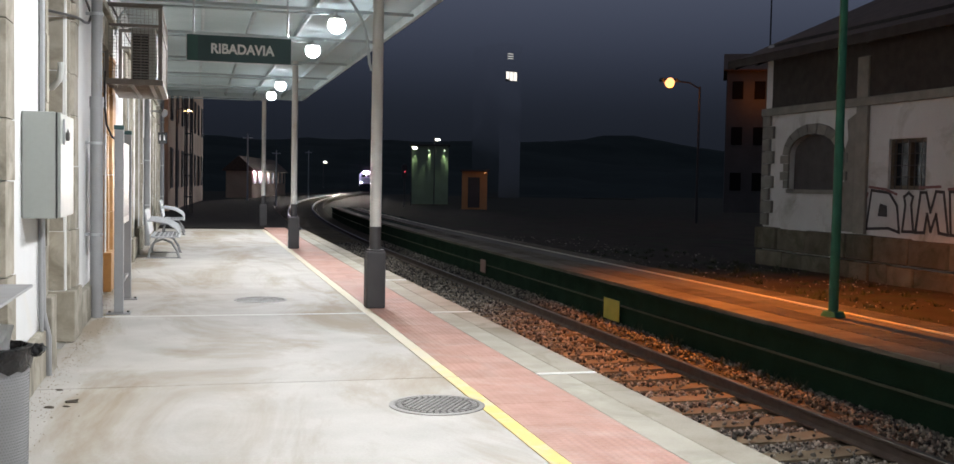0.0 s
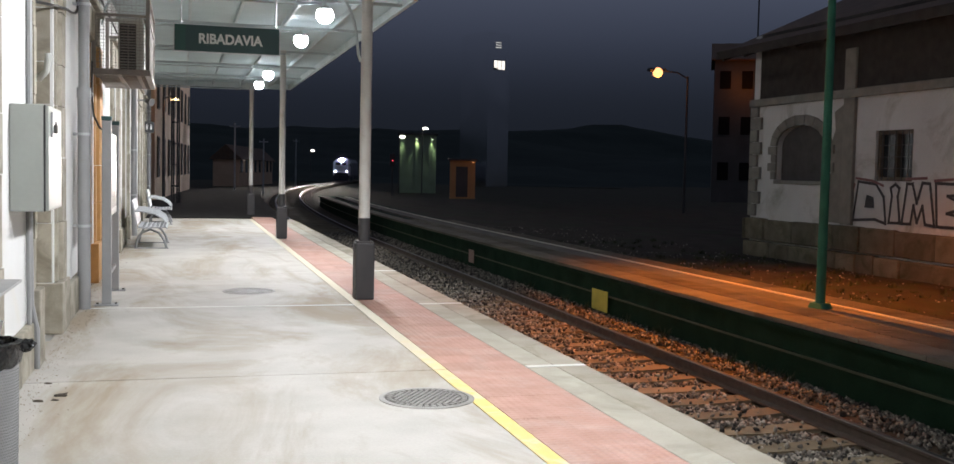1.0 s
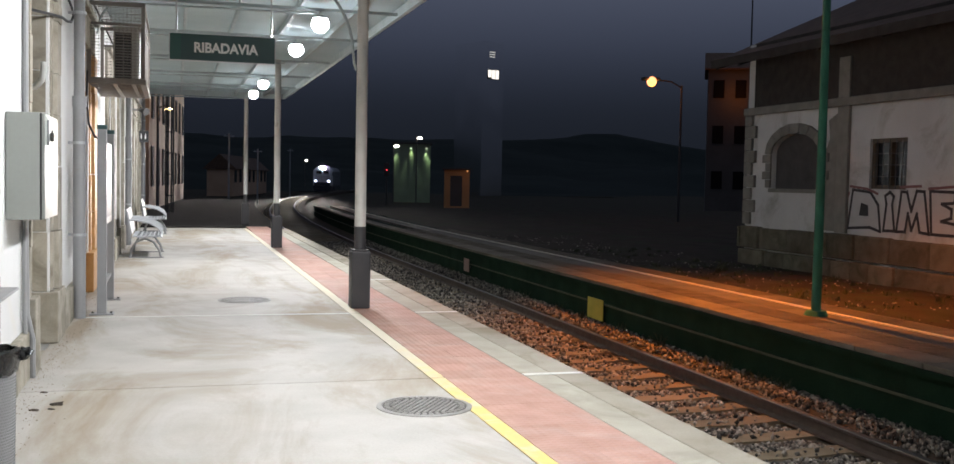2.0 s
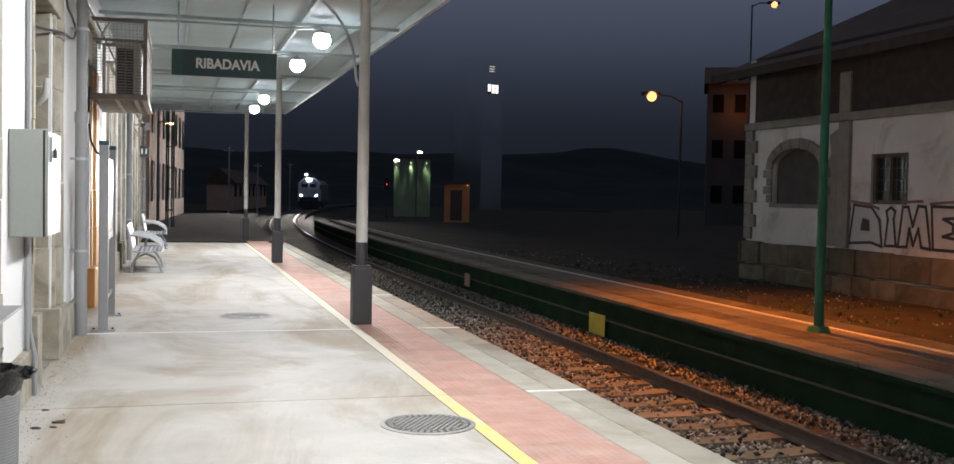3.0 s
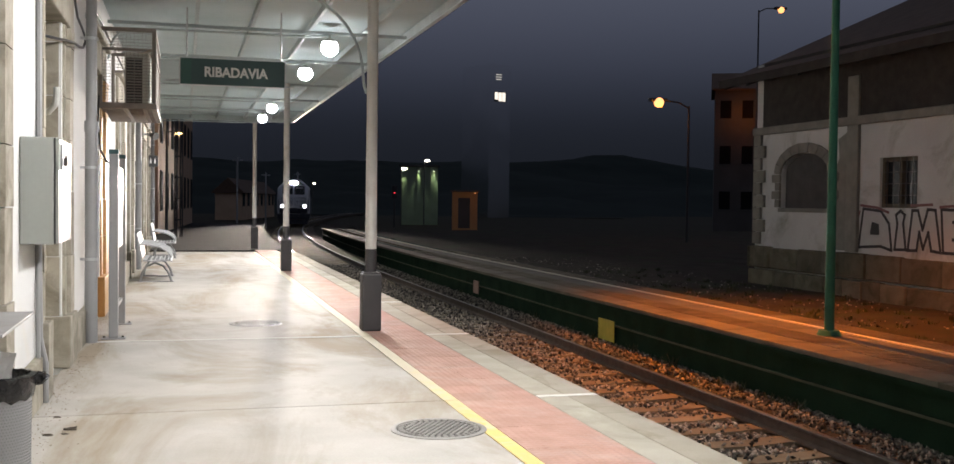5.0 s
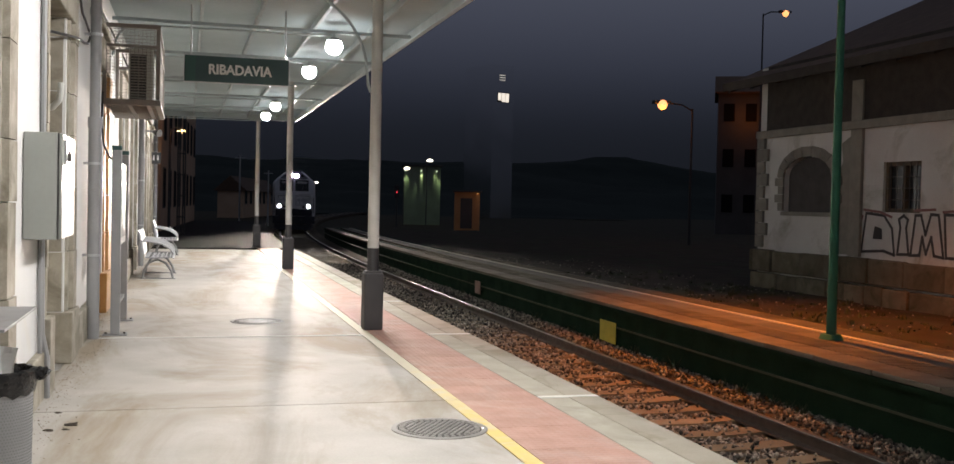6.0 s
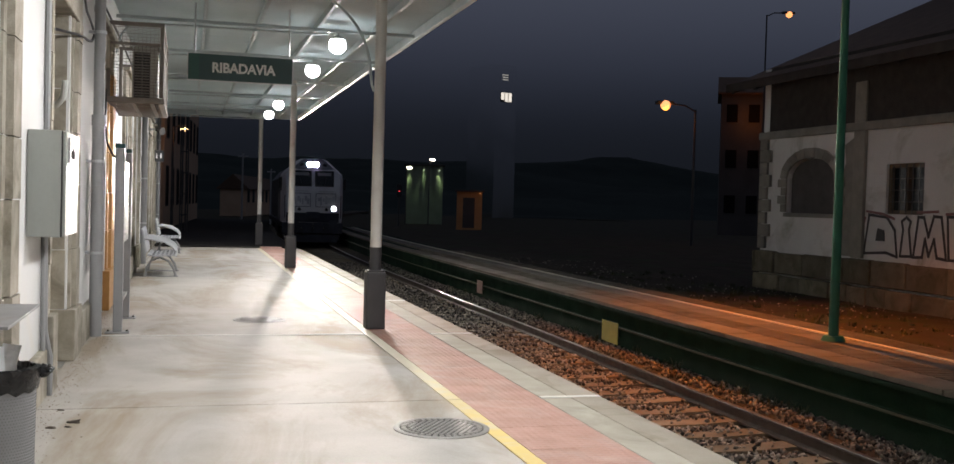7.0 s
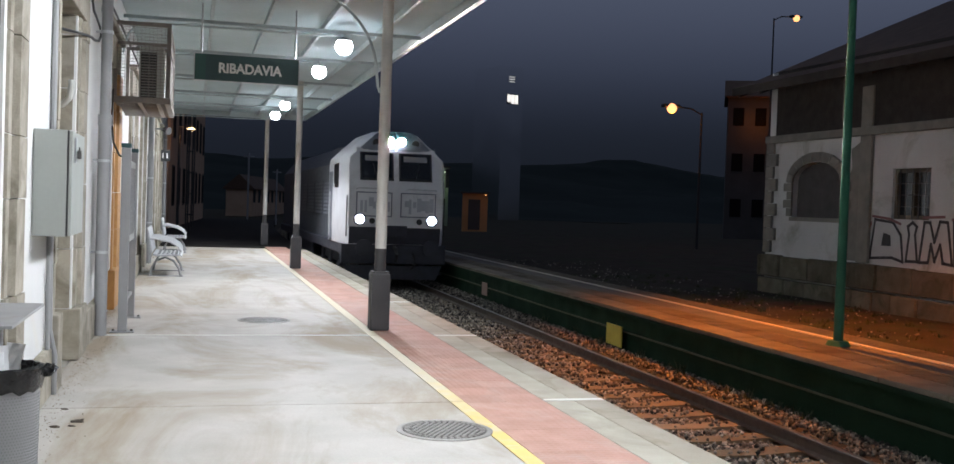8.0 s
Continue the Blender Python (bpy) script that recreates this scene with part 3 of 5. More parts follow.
def canopy_lamp(y):
    t = thing("canopy_lamp", "round white platform lamp hanging under the canopy, lit", "lamp", LAMP_X, y, LAMP_Z, group="canopy lamps")
    part("stem", cyl(B(), (0, 0, 0.148), (0, 0, 0.24), 0.02, seg=10), ROOFSTEEL, t)
    dome = B()
    bmesh.ops.create_uvsphere(dome, u_segments=24, v_segments=16, radius=0.15)
    bmesh.ops.delete(dome, geom=[v for v in dome.verts if v.co.z < 0.06], context="VERTS")
    part("housing", dome, ROOFSTEEL, t, smooth=True)
    globe = B()
    bmesh.ops.create_uvsphere(globe, u_segments=20, v_segments=12, radius=0.136)
    bmesh.ops.scale(globe, vec=(1, 1, 0.95), verts=globe.verts)
    part("diffuser", globe, LAMPGLOW, t, "glowing cool white diffuser", smooth=True)
    return t


first = canopy_lamp(LAMP_Y[0])
for y in LAMP_Y[1:]:
    copy_thing(first, pose(LAMP_X, y, LAMP_Z))

# station name board
board = thing("station_name_board", "dark green hanging name board lettered RIBADAVIA in white", "sign", 0.66, 15.5, 3.22)
part("panel", box(B(), -0.73, 0.73, -0.03, 0.03, 0, 0.37, 0.006), SIGNGREEN, board)
part("end_strip", box(B(), -0.725, -0.58, -0.034, -0.0305, 0.006, 0.364), SIGNEDGE, board, "brighter green end strip")
fr = B()
for x0, x1, z0, z1 in ((-0.74, 0.74, -0.012, 0.0), (-0.74, 0.74, 0.37, 0.382), (-0.742, -0.73, 0, 0.37), (0.73, 0.742, 0, 0.37)):
    box(fr, x0, x1, -0.036, 0.036, z0, z1)
part("frame", fr, GALV, board)
for x in (-0.64, 0.68):
    part("hanger", cyl(B(), (x, 0, 0.38), (x, 0, 1.09), 0.012, seg=8), GALV, board)


def lettering(words, size, material, parent, m, width, bold=0.0):
    cu = bpy.data.curves.new("words", "FONT")
    cu.body, cu.size, cu.extrude, cu.align_x, cu.offset = words, size, 0.002, "CENTER", bold
    tmp = bpy.data.objects.new("words", cu)
    scene.collection.objects.link(tmp)
    bpy.context.view_layer.update()
    me = bpy.data.meshes.new_from_object(tmp.evaluated_get(bpy.context.evaluated_depsgraph_get()))
    bpy.data.objects.remove(tmp)
    xs = [v.co.x for v in me.vertices]
    me.transform(Matrix.Diagonal((width / (max(xs) - min(xs)), 1, 1, 1)))
    me.materials.clear()
    me.materials.append(material)
    ob = new("lettering", me)
    ob.parent = parent
    ob.matrix_basis = m
    return ob


lettering("RIBADAVIA", 0.192, WHITEPAINT, board, pose(0.04, -0.034, 0.118, 90, 0, 0), 0.89, 0.0065)

# ---- goods shed across the tracks ----
SX = 11.8


SHED = tagged(new("wall_shed"), "weathered plaster goods shed wall with stone trim and graffiti", "wall", kind="structure")
SHED_TOP, SX1 = 4.58, SX + 0.45
for y0, y1, z0, z1 in ((-12, 14.88, -0.3, SHED_TOP), (14.88, 15.86, -0.3, 1.58), (14.88, 15.86, 2.46, SHED_TOP), (15.86, 17.35, -0.3, SHED_TOP),
                       (17.35, 19.02, -0.3, 1.53), (19.02, 20.0, -0.3, SHED_TOP)):
    part("wall_panel", box(B(), SX, SX1, y0, y1, z0, z1), SHEDWALL, SHED)
part("arch_panel", prism(B(), [(17.35, SHED_TOP)] + [(p.y, p.z) for p in arc((0, 18.185, 2.25), 1.0, 180, 0, 14, (0, 0.835, 0), (0, 0, 0.40))] + [(19.02, SHED_TOP)], "x", SX, SX1), SHEDWALL, SHED)
part("end_panel", box(B(), SX1, SX1 + 9, 19.6, 20.0, -0.3, SHED_TOP), SHEDWALL, SHED)
structure("door_shed", prism(B(), [(17.36, 1.54), (19.01, 1.54)] + [(p.y, p.z) for p in arc((0, 18.185, 2.25), 1.0, 0, 180, 14, (0, 0.825, 0), (0, 0, 0.39))], "x", SX + 0.10, SX + 0.14),
          mat("shutter_boards", (0.075, 0.068, 0.062), (0.05, 0.045, 0.042), 0.85, scale=5, fine=40, bump=0.4), "dark wooden shutter closing the arched shed opening", "shutter")
# near-black sheet: the darkness inside the shed is put into its colour
structure("shed_interior", box(B(), SX + 1.2, SX + 1.3, 13, 19.5, 0, 3.5), BLACKPIT, "black sheet painted as the darkness inside the goods shed", "wall")
trim = new("trim_shed")
tagged(trim, "grey stone pilasters, cornice and quoins on the goods shed", "trim", kind="structure")
part("cornice", box(B(), SX - 0.09, SX - 0.002, -12, 20.05, 3.08, 3.24, 0.02), SHEDSTONE, trim)
part("upper_boarding", box(B(), SX - 0.03, SX - 0.002, -12, 19.72, 3.245, 4.58), DARKWOOD, trim, "dark weathered boarding under the eaves")
part("sill_band", box(B(), SX - 0.05, SX - 0.002, 17.3, 19.07, 1.47, 1.55, 0.01), SHEDSTONE, trim)
for py0, py1 in ((16.42, 16.75), (12.2, 12.55), (8.0, 8.35)):
    part("pilaster", box(B(), SX - 0.07, SX - 0.001, py0, py1, 0.76, 3.98, 0.015), SHEDSTONE, trim)
for k in range(9):
    z0 = 0.78 + k * 0.26
    w = 0.42 if k % 2 else 0.28
    part("quoin", box(B(), SX - 0.06, SX - 0.001, 20.03 - w, 20.03, z0 + 0.004, z0 + 0.256, 0.01), SHEDSTONE, trim)
for k in range(5):
    z0 = 1.56 + k * 0.17
    w = 0.30 if k % 2 else 0.18
    part("quoin", box(B(), SX - 0.045, SX - 0.001, 19.02, 19.02 + w, z0 + 0.003, z0 + 0.167, 0.008), SHEDSTONE, trim)
    part("quoin", box(B(), SX - 0.045, SX - 0.001, 17.35 - w, 17.35, z0 + 0.003, z0 + 0.167, 0.008), SHEDSTONE, trim)
for k in range(9):
    a0, a1 = 180 - k * 20, 160 - k * 20
    inn = [arc((0, 18.185, 2.25), 1.0, a, a, 1, (0, 0.835, 0), (0, 0, 0.40))[0] for a in (a0 - 0.6, a1 + 0.6)]
    out = [arc((0, 18.185, 2.25), 1.0, a, a, 1, (0, 1.05, 0), (0, 0, 0.60))[0] for a in (a0 - 0.6, a1 + 0.6)]
    part("voussoir", prism(B(), [(inn[0].y, inn[0].z), (out[0].y, out[0].z), (out[1].y, out[1].z), (inn[1].y, inn[1].z)], "x", SX - 0.05, SX - 0.001), SHEDSTONE, trim)

base = new("shed_plinth")
tagged(base, "rough mossy stone plinth of the goods shed", "plinth", kind="structure")
rnd = random.Random(7)
for row, (z0, z1) in enumerate(((-0.25, 0.28), (0.28, 0.76))):
    y = -4.0
    while y < 20.05:
        w = min(rnd.uniform(0.5, 1.05), 20.08 - y)
        part("stone_block", box(B(), SX - 0.14 + rnd.uniform(-0.03, 0.03), SX - 0.001, y + 0.01, y + w - 0.01, z0 + 0.008, z1 - 0.008 - rnd.uniform(0, 0.03), 0.03), DARKSTONE, base)
        y += w
swin = new("window_1")
tagged(swin, "small barred wooden window in the goods shed wall", "window", kind="structure")
fb = B()
for y0, y1, z0, z1 in ((14.88, 14.95, 1.58, 2.46), (15.79, 15.86, 1.58, 2.46), (14.95, 15.79, 2.39, 2.46), (14.95, 15.79, 1.58, 1.65), (15.34, 15.40, 1.65, 2.39)):
    box(fb, SX + 0.05, SX + 0.12, y0, y1, z0, z1)
part("window_frame", fb, mat("brown_window_paint", (0.12, 0.085, 0.05), (0.08, 0.06, 0.035), 0.7), swin)
part("pane", box(B(), SX + 0.13, SX + 0.14, 14.9, 15.84, 1.6, 2.44), WINDOWGLASS, swin)
for k in range(5):
    yb = 15.03 + k * 0.17
    part("bar", cyl(B(), (SX + 0.03, yb, 1.585), (SX + 0.03, yb, 2.455), 0.009, seg=6), IRON, swin)
for zb in (1.8, 2.0, 2.2):
    part("bar", cyl(B(), (SX + 0.045, 14.885, zb), (SX + 0.045, 15.855, zb), 0.007, seg=6), IRON, swin)

shed_roof = new("roof_shed")
tagged(shed_roof, "dark tiled roof with deep overhanging eaves on the goods shed", "roof", kind="structure")
part("roof_slope", prism(B(), [(11.15, 4.14), (11.15, 4.24), (16.5, 6.6), (21.85, 4.22), (21.85, 4.12), (16.5, 6.45)], "y", -12.5, 20.45), ROOFTILE, shed_roof)
part("eaves_board", box(B(), 11.11, 11.147, -12.5, 20.45, 4.10, 4.27), DARKWOOD, shed_roof)
for k in range(18):
    yb = 20.2 - k * 0.9
    part("rafter_end", prism(B(), [(11.16, 4.06), (11.16, 4.13), (11.76, 4.40), (11.76, 4.30)], "y", yb, yb + 0.1), DARKWOOD, shed_roof)

# ---- things by the station wall ----
WALLF = WX


def wall_cabinet():
    t = thing("electrical_cabinet", "pale grey metal wall cabinet with a padlocked door", "cabinet", WALLF, 8.2, 1.255)
    H = 0.745
    part("body", box(B(), 0.002, 0.222, -0.4, 0.4, 0, H, 0.008), CABINET, t)
    door = part("cabinet_door", box(B(), 0.234, 0.256, -0.395, 0.395, 0.006, H - 0.006, 0.006), CABINET, t)
    # black strip painted in for the shade between body and door
    part("door_gap", box(B(), 0.2225, 0.2335, -0.396, 0.396, 0.004, H - 0.004), CABLE, t)
    hasp = box(B(), 0.257, 0.272, -0.30, -0.25, 0.52, 0.70, 0.004)
    part("hasp", hasp, GALV, door)
    lock = box(B(), 0.275, 0.30, -0.28, -0.22, 0.55, 0.61, 0.006)
    tube(lock, arc((0.287, -0.25, 0.61), 0.02, 0, 180, 8, (0, 1, 0), (0, 0, 1)), 0.004, 6)
    part("padlock", lock, IRON, door, "small steel padlock")


wall_cabinet()


def drainpipe(y, x=-0.985, group="drainpipes"):
    t = thing("drainpipe", "grey metal rainwater pipe fixed to the wall", "drainpipe", x, y, 0, group=group)
    part("lower_pipe", cyl(B(), (0, 0, 0.0), (0, 0, 2.35), 0.068, seg=20), GREYPAINT, t, smooth=True)
    part("upper_pipe", cyl(B(), (0, 0, 2.35), (0, 0, 4.28), 0.058, seg=20), GREYPAINT, t, smooth=True)
    part("collar", cyl(B(), (0, 0, 2.3), (0, 0, 2.42), 0.076, seg=20), GREYPAINT, t, smooth=True)
    for z in (0.9, 1.9, 3.3):
        bm = cyl(B(), (0, 0, z), (0, 0, z + 0.03), 0.072, seg=16)
        box(bm, WALLF - x, -0.04, -0.015, 0.015, z, z + 0.03)
        part("clip", bm, GALV, t)


drainpipe(12.15)
drainpipe(24.6, -1.0)
drainpipe(35.4, -1.0)


def conduit(name, label, pts, r, material=GREYPAINT):
    ob = part(name, tube(B(), pts, r, 8), material, smooth=True)
    return tagged(ob, label, "cable" if "cable" in name else "conduit")


conduit("conduit", "thin grey conduit running down the wall", [(WALLF + 0.025, 8.62, 4.2), (WALLF + 0.025, 8.62, 2.3), (WALLF + 0.025, 8.62, 1.2), (WALLF + 0.03, 8.63, 0.5), (WALLF + 0.07, 8.64, 0.3), (WALLF + 0.07, 8.64, 0.0)], 0.024)
conduit("conduit", "thin grey conduit running down the wall", [(WALLF + 0.025, 8.54, 1.3), (WALLF + 0.025, 8.54, 0.8), (WALLF + 0.035, 8.54, 0.03)], 0.018)
conduit("cable", "black cable looped across the door surround", [(WALLF + 0.06, 10.95, 4.25), (WALLF + 0.06, 10.9, 3.7), (WALLF + 0.06, 10.95, 3.5), (WALLF + 0.05, 11.3, 3.40), (WALLF + 0.04, 11.75, 3.40), (WALLF + 0.04, 12.15, 3.36), (WALLF + 0.04, 12.25, 3.28), (WALLF + 0.04, 12.05, 3.20), (WALLF + 0.05, 11.5, 3.13), (WALLF + 0.07, 10.9, 3.08), (WALLF + 0.06, 10.4, 3.03), (WALLF - 0.05, 9.8, 2.98), (WALLF - 0.2, 9.3, 2.95)], 0.013, CABLE)
conduit("cable", "black cable hanging down to the notice board", [(WALLF + 0.03, 14.3, 2.9), (WALLF + 0.03, 14.2, 2.5), (WALLF + 0.08, 13.9, 2.2), (-0.9, 13.2, 2.02), (-0.8, 12.6, 1.97)], 0.012, CABLE)
conduit("cable", "black cable run along the wall below the canopy", [(WALLF + 0.02, 4.0, 3.95), (WALLF + 0.02, 13.0, 3.9), (WALLF + 0.02, 16.0, 3.93), (WALLF + 0.02, 33.0, 3.9)], 0.014, CABLE)
elbow = tube(B(), [(WALLF - 0.2, 10.3, 2.35), (WALLF - 0.1, 10.25, 2.36), (WALLF - 0.04, 10.2, 2.42), (WALLF - 0.02, 10.18, 2.52), (WALLF - 0.02, 10.18, 2.58)], 0.03, 10)
tagged(part("vent_pipe", elbow, LIGHTPAINT, smooth=True), "short white vent pipe in the door recess", "pipe")


def caged_ac():
    y0, y1, z0, z1, d = 14.55, 17.1, 2.80, 3.80, 0.70
    t = thing("ac_cage", "steel mesh cage on brackets under the canopy", "cage", WALLF, 0, 0)
    bars = [((0, y0), (d, y0)), ((0, y1), (d, y1)), ((d, y0), (d, y1))]
    for z, r in ((z0, 0.036), (z1, 0.026), (z0 + 0.74, 0.018)):
        for (xa, ya), (xb, yb) in bars:
            part("frame_bar", box(B(), min(xa, xb) - (0 if xa == xb == 0 else r if xa == xb else 0) + 0.002, max(xa, xb) + (r if xa == xb else 0), min(ya, yb) - r * (ya == yb), max(ya, yb) + r * (ya == yb) - 0.003 * (ya != yb), z - r, z + r, 0.005), CAGE, t)
    for x, y in ((d, y0), (d, y1), (0.03, y0), (0.03, y1)):
        part("upright", box(B(), x - 0.025, x + 0.025, y - 0.025, y + 0.025, z0 + 0.046, z1 - 0.031, 0.004), CAGE, t)
    mesh = B()
    for i in range(1, 14):
        x = d * i / 14
        cyl(mesh, (x, y0, z0 + 0.04), (x, y0, z1 - 0.03), 0.0024, seg=4)
    for i in range(1, 24):
        z = z0 + (z1 - z0) * i / 24
        cyl(mesh, (0.02, y0, z), (d - 0.02, y0, z), 0.0024, seg=4)
        cyl(mesh, (d, y0 + 0.02, z), (d, y1 - 0.02, z), 0.0024, seg=4)
    for i in range(1, 40):
        y = y0 + (y1 - y0) * i / 40
        cyl(mesh, (d, y, z0 + 0.04), (d, y, z1 - 0.03), 0.0024, seg=4)
        cyl(mesh, (0.02, y, z0 - 0.03), (d - 0.02, y, z0 - 0.03), 0.0024, seg=4)
        if i % 2:
            cyl(mesh, (0.02, y, z1), (d - 0.02, y, z1), 0.0024, seg=4)
    tagged(part("wire_mesh", mesh, CAGE, t), kind="stuff")
    for x in (0.34, 0.58):
        part("shelf_rail", box(B(), x - 0.025, x + 0.025, y0 + 0.037, y1 - 0.037, z0 - 0.036, z0 - 0.02), CAGE, t)
    a = thing("air_conditioner", "grey-beige outdoor air conditioner unit inside the cage", "air conditioner", WALLF + 0.46, 15.5, z0 - 0.018)
    part("body", box(B(), -0.16, 0.16, -0.42, 0.42, 0.03, 0.80, 0.015), LIGHTPAINT, a)
    grille = part("grille", box(B(), -0.135, 0.075, -0.432, -0.421, 0.10, 0.72, 0.004), CABLE, a, "dark slotted grille")
    for i in range(16):
        z = 0.12 + i * 0.038
        part("slat", box(B(), -0.13, 0.07, -0.440, -0.4325, z, z + 0.014), GREYPAINT, grille)
    part("slat", box(B(), -0.037, -0.023, -0.446, -0.4405, 0.11, 0.71), GREYPAINT, grille)
    part("side_panel", box(B(), 0.161, 0.168, -0.36, 0.36, 0.08, 0.75, 0.003), LIGHTPAINT, a)
    for y in (-0.3, 0.3):
        part("foot", box(B(), -0.15, 0.15, y - 0.03, y + 0.03, 0, 0.03), IRON, a)


caged_ac()


def notice_board():
    t = thing("notice_board", "grey double-post notice board standing parallel to the wall", "notice board", -0.77, 12.45, 0)
    for y in (0, 1.45):
        p = part("post", box(B(), -0.05, 0.05, y - 0.05, y + 0.05, 0.012, 2.08, 0.008), GREYPAINT, t)
        part("cap", box(B(), -0.054, 0.054, y - 0.054, y + 0.054, 2.081, 2.13, 0.006), SIGNGREEN, p, "green post cap")
        part("base_plate", box(B(), -0.13, 0.13, y - 0.11, y + 0.11, 0, 0.012, 0.003), GREYPAINT, p)
        for dx in (-0.1, 0.1):
            part("bolt", cyl(B(), (dx, y, 0.0125), (dx, y, 0.03), 0.014, seg=6), IRON, p)
    part("panel", box(B(), -0.025, 0.025, 0.055, 1.395, 1.0, 1.95, 0.005), LIGHTPAINT, t)
    part("poster", box(B(), 0.026, 0.029, 0.15, 1.30, 1.08, 1.87), mat("dark_notice", (0.10, 0.10, 0.10), (0.14, 0.135, 0.13), 0.35, scale=12), t, "dark notice behind glass")
    rows = B()
    for i in range(9):
        box(rows, 0.0295, 0.031, 0.22, 0.22 + 0.9 * (0.6 + 0.4 * ((i * 37) % 10) / 10), 1.74 - i * 0.065, 1.765 - i * 0.065)
    tagged(part("text_bar", rows, GREYPAINT, t), kind="stuff")
    part("rail", box(B(), -0.02, 0.02, 0.055, 1.395, 0.3, 0.34, 0.004), GREYPAINT, t)


notice_board()


def bench(y):
    t = thing("bench", "grey perforated metal bench with looped armrests against the wall", "bench", -0.90, y, 0, group="platform benches")
    L = 1.75
    for a in (0.12, L - 0.12):
        pts = [(0.10, a, 0.0), (0.12, a, 0.16), (0.20, a, 0.30), (0.36, a, 0.37), (0.52, a, 0.30), (0.62, a, 0.15), (0.66, a, 0.0)]
        part("leg", tube(B(), pts, 0.024, 8), GREYPAINT, t, smooth=True)
        part("foot_bar", box(B(), 0.06, 0.70, a - 0.03, a + 0.03, 0.0, 0.018, 0.004), GREYPAINT, t)
    seat = [(0.14, 0.43), (0.3, 0.41), (0.5, 0.42), (0.62, 0.43), (0.68, 0.40), (0.675, 0.385), (0.62, 0.405), (0.5, 0.395), (0.3, 0.385), (0.14, 0.40)]
    part("seat", prism(B(), seat, "y", 0, L), BENCHPAINT, t, "perforated metal seat")
    back = [(0.13, 0.46), (0.06, 0.85), (0.03, 0.92), (0.012, 0.91), (0.035, 0.84), (0.105, 0.45)]
    part("backrest", prism(B(), back, "y", 0, L), BENCHPAINT, t)
    n = 3
    for k in range(n + 1):
        a = 0.02 + (L - 0.04) * k / n
        pts = [(0.07, a, 0.72), (0.2, a, 0.72), (0.45, a, 0.67), (0.6, a, 0.58), (0.66, a, 0.48), (0.62, a, 0.42)]
        part("armrest", tube(B(), pts, 0.022, 8), BENCHPAINT, t, smooth=True)
    # holes are not cut: raised darker bars carry their shade as colour
    slots = B()
    for i in range(24):
        for j in range(5):
            yy, xx = 0.06 + i * 0.07, 0.22 + j * 0.08
            box(slots, xx, xx + 0.05, yy, yy + 0.02, 0.4215, 0.4232 + 0.008 * (j in (0, 4)))
    tagged(part("perforation", slots, mat("bench_hole_shade", (0.28, 0.285, 0.29), (0.23, 0.235, 0.24), 0.7), t), kind="stuff")
    return t


first = bench(20.7)
copy_thing(first, pose(-0.90, 29.0, 0))


